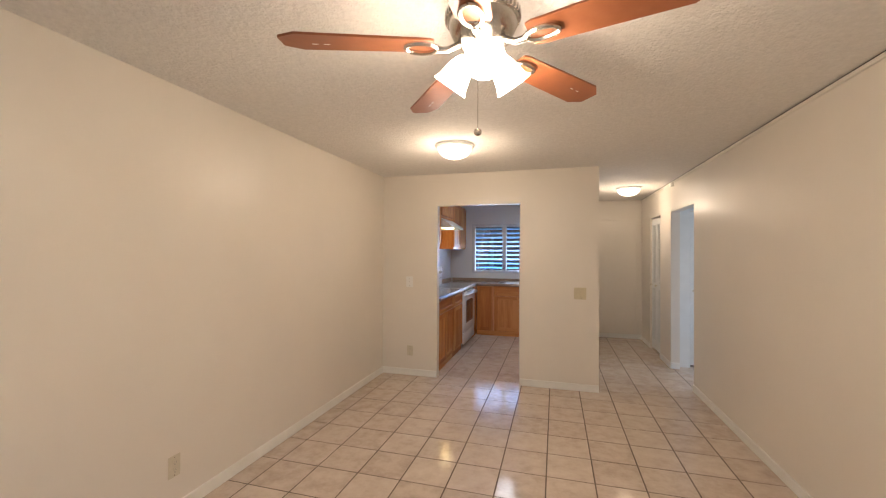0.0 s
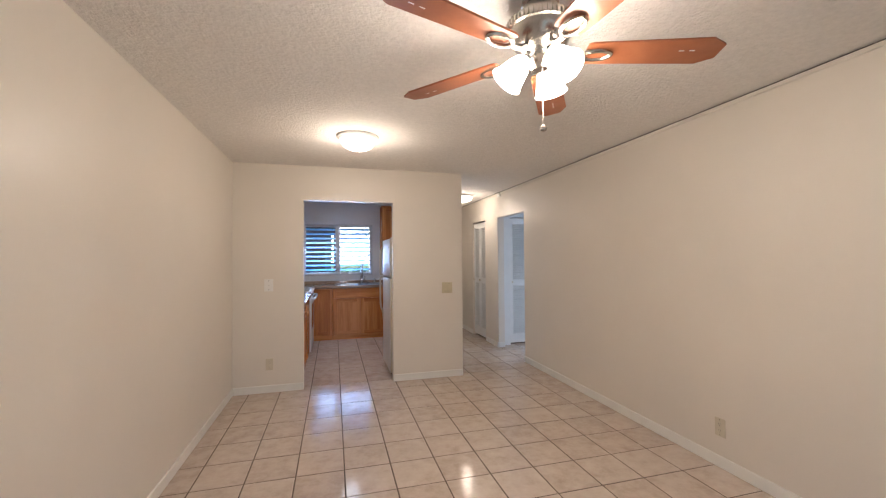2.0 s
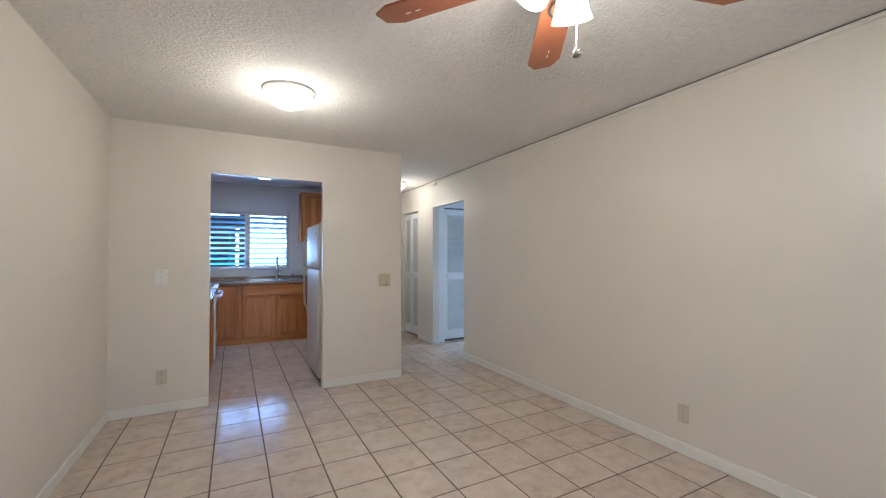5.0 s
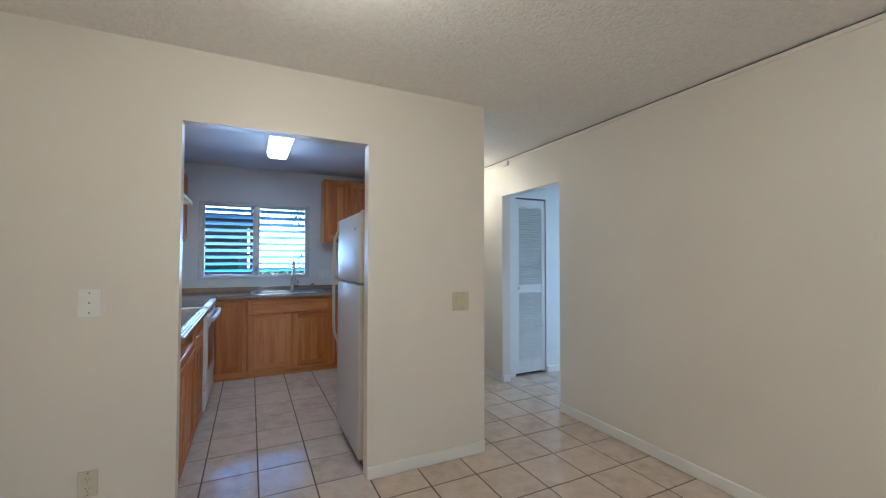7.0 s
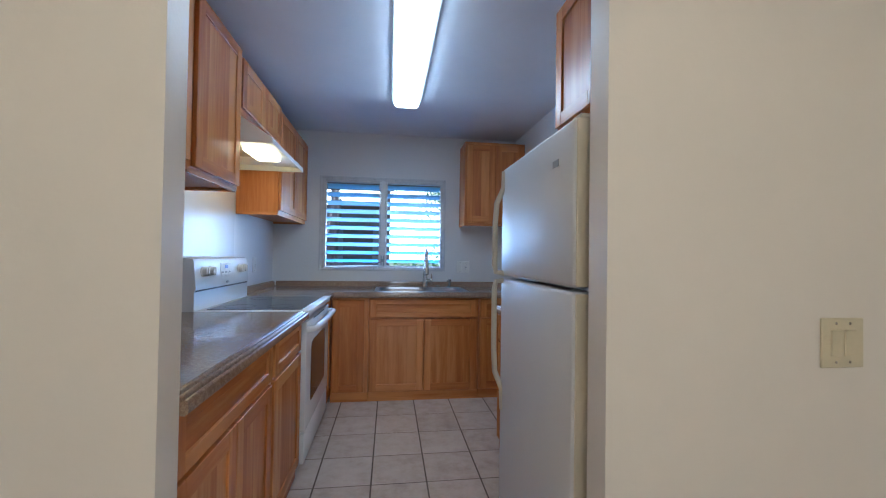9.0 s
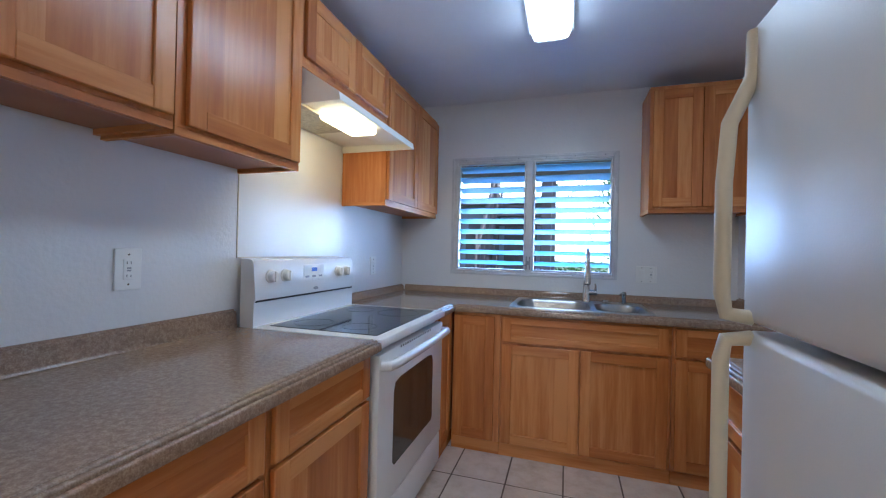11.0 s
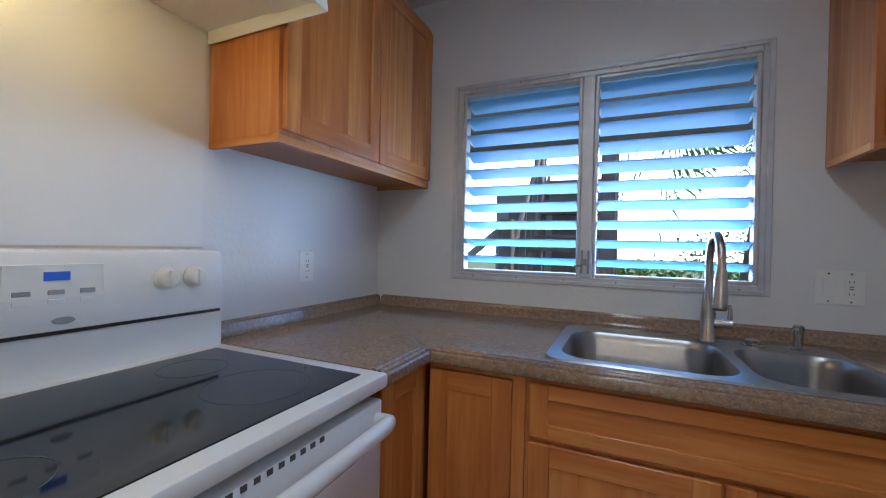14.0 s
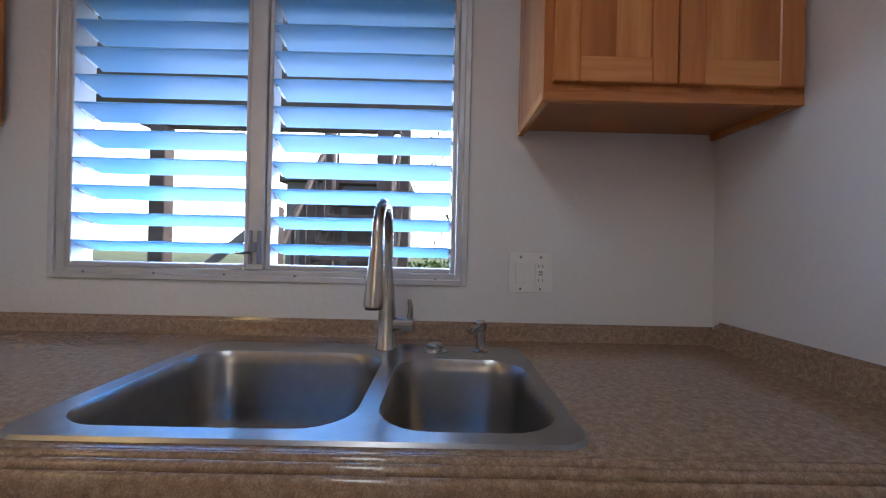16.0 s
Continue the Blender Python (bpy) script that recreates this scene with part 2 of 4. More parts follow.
# ---- the large structure ----
H, KH, YP, YQ, XR = 2.36, 2.45, 4.70, 4.785, 3.415
setting("wall_west", boxes((-0.12, -1.7, -0.02, 0, YP, 2.6)), WALL, "cream painted living room wall with light texture", "wall")
setting("wall_kitchen_west", boxes((-0.12, YP, -0.02, 0, 8.04, 2.6)), KWALL, "white painted textured kitchen wall", "wall")
setting("wall_partition", boxes((0, YP, -0.02, 0.683, YQ, 2.6), (1.63, YP, -0.02, 2.443, YQ, 2.6), (0.683, YP, 1.993, 1.63, YQ, 2.6)), WALL, "cream partition wall with an open doorway to the kitchen", "wall")
setting("wall_kitchen_side", boxes((2.37, YQ, -0.02, 2.443, 5.56, 2.6), (2.45, 5.56, -0.02, 2.525, 8.04, 2.6), (2.37, 5.56, -0.02, 2.45, 5.6, 2.6)), KWALL, "white wall between kitchen and hall", "wall")
WX0, WX1, WZ0, WZ1, WY = 0.455, 1.693, 1.068, 1.993, 7.92
setting("wall_north", boxes((0, WY, -0.02, WX0, 8.04, 2.6), (WX1, WY, -0.02, 2.45, 8.04, 2.6), (WX0, WY, -0.02, WX1, 8.04, WZ0), (WX0, WY, WZ1, WX1, 8.04, 2.6)), KWALL, "white kitchen wall with a jalousie window", "wall")
setting("wall_east", boxes((XR, -1.7, -0.02, 3.515, 5.03, 2.6), (XR, 5.03, 1.98, 3.515, 5.9, 2.6), (XR, 5.9, -0.02, 3.515, 6.42, 2.6), (XR, 6.42, 1.985, 3.515, 7.02, 2.6), (XR, 7.02, -0.02, 3.515, 7.66, 2.6)), WALL, "long cream wall with an opening to the bedrooms", "wall")
setting("wall_south", boxes((0, -1.7, -0.02, 0.55, -1.58, 2.6), (2.85, -1.7, -0.02, XR, -1.58, 2.6), (0.55, -1.7, 2.25, 2.85, -1.58, 2.6), (0.55, -1.7, -0.02, 2.85, -1.58, 0.3)), WALL, "plain cream end wall with a wide window opening", "wall")
setting("wall_hall_end", boxes((2.525, 7.66, -0.02, 4.2, 7.76, 2.6)), WALL, "cream wall closing the hall", "wall")
setting("wall_vestibule_south", boxes((3.515, 4.8, -0.02, 5.4, 4.9, 2.6)), DOORW, "plain white vestibule wall", "wall")
setting("wall_vestibule_east", boxes((5.3, 4.9, -0.02, 5.4, 5.05, 2.6), (5.3, 5.85, -0.02, 5.4, 6.0, 2.6), (5.3, 5.05, 2.03, 5.4, 5.85, 2.6)), DOORW, "plain white vestibule wall", "wall")
setting("wall_vestibule_north", boxes((3.515, 6.0, -0.02, 3.66, 6.09, 2.6), (3.66, 6.0, 2.0, 4.09, 6.09, 2.6), (4.09, 6.0, -0.02, 4.36, 6.09, 2.6), (4.36, 6.0, 2.03, 5.15, 6.09, 2.6), (5.15, 6.0, -0.02, 5.4, 6.09, 2.6)), DOORW, "white vestibule wall with closet and bedroom doorways", "wall")
setting("wall_bedroom_west", boxes((4.2, 6.09, -0.02, 4.3, 9.4, 2.6)), BEDWALL, "plain bedroom wall", "wall")
setting("wall_bedroom_east", boxes((6.6, 6.0, -0.02, 6.7, 9.4, 2.6), (5.4, 6.0, -0.02, 6.6, 6.09, 2.6)), BEDWALL, "pale bedroom wall in cool daylight", "wall")
setting("wall_bedroom_north", boxes((4.2, 9.4, -0.02, 6.7, 9.5, 2.6)), BEDWALL, "plain bedroom wall", "wall")
setting("ceiling", boxes((0, -1.58, H, XR, YP, 2.55), (2.443, YP, H, XR, 5.56, 2.55), (2.525, 5.56, H, XR, 7.66, 2.55)), CEIL, "off-white ceiling with coarse knockdown texture", "ceiling")
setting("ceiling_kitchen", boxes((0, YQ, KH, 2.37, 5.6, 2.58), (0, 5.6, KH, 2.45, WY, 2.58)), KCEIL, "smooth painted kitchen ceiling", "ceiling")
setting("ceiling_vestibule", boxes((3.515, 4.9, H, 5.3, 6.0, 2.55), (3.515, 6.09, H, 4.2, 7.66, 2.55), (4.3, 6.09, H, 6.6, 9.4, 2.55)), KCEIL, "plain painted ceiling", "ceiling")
setting("floor_bedroom", boxes((4.3, 6.09, -0.06, 6.6, 9.4, 0.004)), REDFLOOR, "reddish bedroom carpet", "floor")


def board(bm, x0, y0, x1, y1, h=0.075):
    box(bm, x0, y0, 0.0, x1, y1, h, 0.004)


for nm, q in (("baseboard_west", (0.0, -1.58, 0.014, YP)), ("baseboard_partition", (0.014, YP - 0.014, 0.683, YP)), ("baseboard_partition_east", (1.63, YP - 0.014, 2.443, YP)), ("baseboard_east", (XR - 0.014, -1.58, XR, 5.03)),
              ("baseboard_hall", (XR - 0.014, 5.9, XR, 6.40)), ("baseboard_hall_far", (XR - 0.014, 7.04, XR, 7.646)), ("baseboard_hall_end", (2.525, 7.646, XR, 7.66)), ("baseboard_opening", (XR, 5.886, 3.515, 5.9)), ("baseboard_vestibule", (4.10, 5.986, 4.34, 6.0)), ("baseboard_bedroom", (6.586, 6.09, 6.6, 9.4))):
    b_ = bmesh.new()
    board(b_, *q)
    setting(nm, b_, TRIM, "low white painted baseboard", "baseboard")
# Solid dark strip, coloured as the shade in the gap above the trim.
setting("trim_shadow_gap", boxes((XR - 0.008, -1.58, 2.353, XR, 7.66, 2.3565)), SLOT, "dark strip standing for the shaded gap above the wall strip", "trim")
setting("trim_cove", boxes((XR - 0.012, -1.58, 2.325, XR, 7.66, 2.351), r=0.004), WALL, "thin painted strip under the ceiling", "trim")


# ---- doors in the hall ----
def louvre_door(name, m, w, h, label):
    d = thing(name, m.translation, label, "door", "", "structure")
    st, th = 0.05, 0.03
    for u in (0, w - st):
        part("stile", box(bmesh.new(), u, 0, 0.03, u + st, th, h, 0.003), DOORW, d, m=m)
    for z0, z1 in ((0.03, 0.17), (0.93, 1.02), (h - 0.09, h)):
        part("rail", box(bmesh.new(), st, 0.002, z0, w - st, th - 0.002, z1, 0.002), DOORW, d, m=m)
    k = 0
    for a, b in ((0.18, 0.925), (1.03, h - 0.095)):
        z = a
        while z < b:
            bm = box(bmesh.new(), st, -0.023, -0.003, w - st, 0.023, 0.003)
            part("slat", bm, DOORW, d, m=m @ pose(0, 0.015, z + 0.012, 44))
            z += 0.0285
    part("handle", lathe(bmesh.new(), [(0.006, 0), (0.006, 0.015), (0.014, 0.022), (0.014, 0.03), (0.005, 0.034)], n=12, m=pose(0.03, 0, 0.98, 90)), BISQUE, d, "small round pull", m=m)
    return d


louvre_door("door_2", pose(3.665, 6.012, 0, 0, 0, 0), 0.42, 1.985, "white louvred closet door, closed, beside bedroom doorway")
louvre_door("door_3", pose(XR + 0.02, 7.015, 0, 0, 0, -90), 0.29, 1.965, "cream louvred bifold closet door in the hall")
louvre_door("door_4", pose(XR + 0.02, 6.72, 0, 0, 0, -90), 0.29, 1.965, "cream louvred bifold closet door in the hall")
d1 = thing("door_1", (2.9, 7.64, 0), "plain cream flush door closing the hall", "door", "", "structure")
part("leaf", box(bmesh.new(), 2.53, 7.635, 0.08, 3.33, 7.658, 2.02, 0.003), WALL, d1)
fr = thing("door_frame", (4.75, 6.0, 0), "white painted bedroom door casing, doorway open", "door frame", "", "structure")
for q in ((4.33, 5.985, 0.0, 4.38, 6.1, 2.03), (5.13, 5.985, 0.0, 5.18, 6.1, 2.03)):
    part("jamb", box(bmesh.new(), *q, r=0.004), DOORW, fr)
part("head", box(bmesh.new(), 4.33, 5.985, 2.03, 5.18, 6.1, 2.08, 0.004), DOORW, fr)


# ---- jalousie window ----
win = thing("window_1", (1.07, WY, WZ0), "double jalousie window with frosted louvres, half open", "window", "", "structure")
YF = WY + 0.012


def frame_ring(x0, x1, z0, z1, y0, y1, t):
    return boxes((x0, y0, z0, x0 + t, y1, z1), (x1 - t, y0, z0, x1, y1, z1), (x0 + t, y0, z0, x1 - t, y1, z0 + t), (x0 + t, y0, z1 - t, x1 - t, y1, z1), r=0.003)


part("flange", frame_ring(WX0 - 0.02, WX1 + 0.008, WZ0 - 0.008, WZ1 + 0.012, WY - 0.009, WY - 0.001, 0.02), ALU, win, "painted frame flange")
part("window_frame", frame_ring(WX0, WX1, WZ0, WZ1, WY + 0.0, WY + 0.1, 0.028), ALU, win, "dull painted aluminium frame")
XM = 1.062
part("mullion", box(bmesh.new(), XM - 0.024, WY - 0.008, WZ0 + 0.028, XM + 0.024, WY + 0.1, WZ1 - 0.028, 0.003), ALU, win)
for sx0, sx1 in ((WX0 + 0.03, XM - 0.026), (XM + 0.026, WX1 - 0.03)):
    part("sash_frame", frame_ring(sx0, sx1, WZ0 + 0.03, WZ1 - 0.03, WY + 0.0, WY + 0.05, 0.014), ALU, win)
    zz0, zz1 = WZ0 + 0.05, WZ1 - 0.04
    for i in range(10):
        z = zz0 + (i + 0.5) * (zz1 - zz0) / 10
        mm = pose(0, WY + 0.05, z, -16)
        part("louvre", box(bmesh.new(), sx0 + 0.016, -0.053, -0.003, sx1 - 0.016, 0.053, 0.003, 0.001), LOUVRE, win, m=mm)
        for xe in (sx0 + 0.014, sx1 - 0.02):
            part("clip", box(bmesh.new(), xe, -0.03, -0.008, xe + 0.006, 0.03, 0.006, 0.001), ALU, win, m=mm)
for i in range(6):
    xs = WX0 + 0.1 + i * 0.21
    for zc in (WZ0 + 0.014, WZ1 - 0.014):
        part("screw", lathe(bmesh.new(), [(0.004, 0), (0.004, 0.003), (0.002, 0.004)], n=8, m=pose(xs, WY - 0.016, zc, 90)), GREY, win)
lat = part("latch", boxes((XM - 0.018, WY - 0.02, 1.115, XM - 0.008, WY - 0.008, 1.215), (XM + 0.008, WY - 0.02, 1.115, XM + 0.018, WY - 0.008, 1.215), (XM - 0.008, WY - 0.022, 1.15, XM + 0.008, WY - 0.01, 1.18), r=0.002), GREY, win, "dark metal operator latch")
part("lever", tube(bmesh.new(), [(XM - 0.01, WY - 0.02, 1.15), (XM - 0.03, WY - 0.035, 1.147), (XM - 0.045, WY - 0.04, 1.149)], 0.004), NICKEL, lat)


# ---- ceiling fan ----
FX, FY, DROP = 1.76, 1.62, 0.014
fan = thing("ceiling_fan", (FX, FY, H), "brushed nickel ceiling fan with cherry blades and lit glass shades", "ceiling fan")
part("canopy", lathe(bmesh.new(), [(0.07, 2.36), (0.072, 2.345), (0.066, 2.34), (0.07, 2.33), (0.066, 2.285), (0.05, 2.276)], (FX, FY, 0), 32), NICKEL, fan, smooth=True)
hub = part("motor_housing", lathe(bmesh.new(), [(0.05, 2.302), (0.10, 2.297), (0.125, 2.288), (0.125, 2.262), (0.118, 2.258), (0.115, 2.235), (0.10, 2.20), (0.075, 2.178), (0.06, 2.172), (0.0, 2.172)][:-1], (FX, FY, 0), 40), NICKEL, fan, smooth=True)
bm_ = bmesh.new()
for i in range(44):
    a = 2 * math.pi * i / 44
    box(bm_, -0.004, -0.003, -0.012, 0.004, 0.003, 0.012)
    bm_.verts.ensure_lookup_table()
    bmesh.ops.transform(bm_, matrix=pose(FX + 0.127 * math.cos(a), FY + 0.127 * math.sin(a), 2.275, 0, 0, math.degrees(a)), verts=bm_.verts[-8:])
part("vent_fins", bm_, NICKEL, hub)
for i in range(5):
    m = pose(FX, FY, 2.15, 0, 0, -17 + 72 * i)
    ring = [(0.21 + 0.055 * math.cos(t_), 0.033 * math.sin(t_), 0.012) for t_ in [2 * math.pi * k / 16 for k in range(17)]]
    iron = part("blade_iron", tube(bmesh.new(), [(0.08, 0, 0.03), (0.12, 0, 0.01), (0.155, 0, 0.01)] , 0.011), NICKEL, fan, m=m, smooth=True)
    part("iron_loop", tube(bmesh.new(), ring, 0.008, 8), NICKEL, iron, m=m, smooth=True)
    outline = [(0.17, -0.05), (0.19, -0.058), (0.62, -0.072), (0.68, -0.038), (0.68, 0.038), (0.62, 0.072), (0.19, 0.058), (0.17, 0.05)]
    blade = part("blade", prism(bmesh.new(), outline, "z", 0.018, 0.026), BLADEW, fan, m=m @ pose(0, 0, 0, -9))
    for sx in (0.52, 0.56):
        part("scuff", box(bmesh.new(), sx, -0.012, 0.0164, sx + 0.02, -0.007, 0.0172), PLATE, blade, m=m @ pose(0, 0, 0, -9))
part("switch_housing", lathe(bmesh.new(), [(0.04, 2.175), (0.045, 2.165), (0.045, 2.12), (0.038, 2.105), (0.02, 2.095)], (FX, FY, 0), 24), NICKEL, fan, smooth=True)
bell = [(0.022, 0.0), (0.031, -0.010), (0.043, -0.036), (0.051, -0.070), (0.056, -0.092), (0.066, -0.114), (0.063, -0.114), (0.053, -0.092), (0.048, -0.070), (0.040, -0.036), (0.028, -0.012), (0.019, -0.004)]
for i in range(3):
    az = 163 + 120 * i
    ca, sa = math.cos(radians(az)), math.sin(radians(az))
    part("light_arm", tube(bmesh.new(), [(FX, FY, 2.158), (FX + 0.04 * ca, FY + 0.04 * sa, 2.16), (FX + 0.064 * ca, FY + 0.064 * sa, 2.146)], 0.012), NICKEL, fan, smooth=True)
    m = pose(FX + 0.06 * ca, FY + 0.06 * sa, 2.152, 0, 0, az) @ pose(0, 0, 0, 0, -40, 0)
    part("shade", lathe(bmesh.new(), bell, n=24, m=m), SHADEG, fan, "lit frosted glass bell shade", smooth=True)
    lamp("fan_bulb", "POINT", Matrix.Translation(m @ Vector((0, 0, -0.14)) - Vector((0, 0, DROP))), 10, WARM, 0.05)
part("pull_chain", tube(bmesh.new(), [(FX - 0.01, FY - 0.03, 2.1), (FX - 0.01, FY - 0.03, 1.88)], 0.0012, 6), NICKEL, fan)
part("chain_fob", lathe(bmesh.new(), [(0.003, 0.012), (0.012, 0.008), (0.014, 0), (0.012, -0.008), (0.003, -0.012)], (FX - 0.01, FY - 0.03, 1.872), 12), NICKEL, fan, smooth=True)

for c_ in fan.children:
    if not c_.name.startswith("canopy"):
        c_.location.z -= DROP


# ---- ceiling lights ----
def dome_light(x, y, label, watts):
    o = thing("ceiling_light", (x, y, H), label, "ceiling light", "flush dome lights")
    part("base_ring", lathe(bmesh.new(), [(0.165, H), (0.168, H - 0.012), (0.155, H - 0.024), (0.145, H - 0.028)], (x, y, 0), 36), PLATE, o, smooth=True)
    part("dome", lathe(bmesh.new(), [(0.143, H - 0.026), (0.138, H - 0.05), (0.11, H - 0.085), (0.06, H - 0.108), (0.02, H - 0.115)], (x, y, 0), 36), DOMEG, o, smooth=True)
    part("finial", lathe(bmesh.new(), [(0.012, H - 0.113), (0.01, H - 0.122), (0.004, H - 0.128)], (x, y, 0), 12), BISQUE, o, smooth=True)
    lamp("dome_bulb", "POINT", Matrix.Translation((x, y, H - 0.27)), watts, WARM, 0.1)


dome_light(1.18, 3.53, "lit white glass dome light on textured ceiling", 13)
dome_light(2.98, 6.25, "lit white glass dome light in the hall", 9)
fl = thing("fluorescent_light", (1.24, 6.25, KH), "lit fluorescent box light with clear acrylic diffuser", "ceiling light")
part("pan", box(bmesh.new(), 1.13, 5.58, KH - 0.025, 1.36, 6.97, KH, 0.003), PLATE, fl)
part("diffuser", prism(bmesh.new(), [(1.145, KH - 0.025), (1.16, KH - 0.062), (1.18, KH - 0.07), (1.31, KH - 0.07), (1.33, KH - 0.062), (1.345, KH - 0.025)], "y", 5.6, 6.95), TUBEG, fl, "glowing ribbed diffuser")
for ye in (5.585, 6.95):
    part("end_cap", prism(bmesh.new(), [(1.14, KH - 0.025), (1.156, KH - 0.065), (1.18, KH - 0.074), (1.31, KH - 0.074), (1.334, KH - 0.065), (1.35, KH - 0.025)], "y", ye, ye + 0.014), PLATE, fl)


# ---- wall plates ----
LEFTW = lambda y, z: Matrix(((0, 0, 1, 0.0), (1, 0, 0, y), (0, 1, 0, z), (0, 0, 0, 1)))
RIGHTW = lambda y, z: Matrix(((0, 0, -1, XR), (1, 0, 0, y), (0, 1, 0, z), (0, 0, 0, 1)))
FRONTW = lambda x, z, yy: Matrix(((1, 0, 0, x), (0, 0, -1, yy), (0, 1, 0, z), (0, 0, 0, 1)))


def plate(name, m, w, h, label, mat, gangs):
    """gangs: list of (offset, kind); kinds outlet, rocker, screws, gfci."""
    o = thing(name, m.translation, label, name.replace("_", " "))
    part("cover", box(bmesh.new(), -w / 2, -h / 2, 0, w / 2, h / 2, 0.006, 0.002), mat, o, m=m)
    for u, kind in gangs:
        if kind == "outlet":
            for v in (0.021, -0.021):
                f = part("socket", lathe(bmesh.new(), [(0.0165, 0), (0.0165, 0.0075), (0.015, 0.0085)], n=16, m=pose(u, v, 0)), mat, o, m=m)
                for du in (-0.006, 0.006):
                    part("slot", box(bmesh.new(), u + du - 0.001, v - 0.001, 0.006, u + du + 0.001, v + 0.007, 0.0089), SLOT, f, m=m)
                part("ground_hole", box(bmesh.new(), u - 0.002, v - 0.011, 0.006, u + 0.002, v - 0.007, 0.0089), SLOT, f, m=m)
        elif kind == "gfci":
            f = part("socket", box(bmesh.new(), u - 0.0165, -0.033, 0.004, u + 0.0165, 0.033, 0.0085, 0.001), mat, o, m=m)
            for v in (0.021, -0.021):
                for du in (-0.006, 0.006):
                    part("slot", box(bmesh.new(), u + du - 0.001, v - 0.004, 0.006, u + du + 0.001, v + 0.004, 0.0089), SLOT, f, m=m)
            for v in (0.004, -0.004):
                part("button", box(bmesh.new(), u - 0.006, v - 0.0025, 0.006, u + 0.006, v + 0.0025, 0.0095), GREY, f, m=m)
        elif kind == "rocker":
            part("rocker", box(bmesh.new(), u - 0.0165, -0.033, 0.004, u + 0.0165, 0.033, 0.0095, 0.002), mat, o, m=m @ pose(0, 0, 0, 2))
        for v in ((0.045, 0, -0.045) if kind == "screws" else (0.048, -0.048)):
            part("screw", lathe(bmesh.new(), [(0.0035, 0.005), (0.0035, 0.0068), (0.002, 0.0075)], n=8, m=pose(u, v, 0)), SLOT if kind == "screws" else NICKEL, o, m=m)
    return o


plate("electrical_outlet", LEFTW(1.97, 0.275), 0.072, 0.118, "beige duplex outlet low on the cream wall", BISQUE, [(0, "outlet")])
plate("electrical_outlet", FRONTW(0.352, 0.288, YP), 0.072, 0.118, "beige duplex outlet beside the kitchen doorway", BISQUE, [(0, "outlet")])
plate("electrical_outlet", RIGHTW(2.297, 0.258), 0.072, 0.118, "beige duplex outlet low on the long wall", BISQUE, [(0, "outlet")])
plate("blank_plate", FRONTW(0.342, 1.1, YP), 0.085, 0.126, "white blank cover plate with three screws", PLATE, [(0, "screws")])
plate("light_switch", FRONTW(2.257, 1.024, YP), 0.122, 0.124, "yellowed double rocker light switch", BEIGE, [(-0.02, "rocker"), (0.02, "rocker")])
plate("electrical_outlet", LEFTW(5.692, 1.163), 0.083, 0.134, "white outlet above the kitchen counter", PLATE, [(0, "gfci")])
plate("electrical_outlet", LEFTW(7.383, 1.124), 0.083, 0.13, "white outlet beside the kitchen corner", PLATE, [(0, "gfci")])
plate("light_switch", FRONTW(1.892, 1.106, WY), 0.134, 0.12, "white switch and outlet plate beside the window", PLATE, [(-0.03, "rocker"), (0.03, "gfci")])
ch = thing("door_chime", (XR, 5.815, 2.31), "small white box high on the hall wall", "sensor")
part("case", box(bmesh.new(), XR - 0.03, 5.77, 2.285, XR, 5.86, 2.335, 0.005), PLATE, ch)
bp = thing("splash_panel", (0, 6.53, 1.5), "thin white panel on the wall behind the range", "wall panel")
part("bead", box(bmesh.new(), 0.0, 6.137, 1.194, 0.003, 6.93, 1.199), BISQUE, bp)
part("bead", box(bmesh.new(), 0.0, 6.131, 1.194, 0.003, 6.136, 1.86), BISQUE, bp)
part("sheet", box(bmesh.new(), 0.0, 6.137, 1.2, 0.002, 6.93, 1.86), WHITE, bp)


# ---- cabinets ----
def basis(origin, u, n):
    """Local x along the run, y out of the wall, z up."""
    return Matrix(((u[0], n[0], 0, origin[0]), (u[1], n[1], 0, origin[1]), (0, 0, 1, origin[2]), (0, 0, 0, 1)))


def shaker(parent, m, u0, z0, u1, z1, d, name="door", rail=0.058):
    """A framed front: the recessed panel is the part, with two stiles and two rails on it."""
    t, k = 0.019, min(rail, (z1 - z0) * 0.27)
    level = (z1 - z0) < 0.25
    panel = part(name, box(bmesh.new(), u0 + rail - 0.004, d + 0.001, z0 + k - 0.004, u1 - rail + 0.004, d + 0.009, z1 - k + 0.004), WOODH if level else WOODV, parent, m=m)
    if not level:
        k0, k1 = u0 + rail - 0.003, u1 - rail + 0.003
        n = max(2, round((k1 - k0) / 0.075))
        cuts = [k0 + (k1 - k0) * (i + (random.uniform(-0.25, 0.25) if 0 < i < n else 0)) / n for i in range(n + 1)]
        for a, b in zip(cuts, cuts[1:]):
            part("plank", box(bmesh.new(), a, d + 0.008, z0 + k - 0.003, b, d + 0.0105, z1 - k + 0.003), WOODV, panel, m=m)
    for a, b in ((u0, u0 + rail), (u1 - rail, u1)):
        part("stile", box(bmesh.new(), a, d + 0.0005, z0, b, d + t, z1, 0.0025), WOODV, panel, m=m)
    for a, b in ((z0, z0 + k), (z1 - k, z1)):
        part("rail", box(bmesh.new(), u0 + rail, d + 0.0005, a, u1 - rail, d + t - 0.0005, b, 0.0015), WOODH, panel, m=m)
    return panel


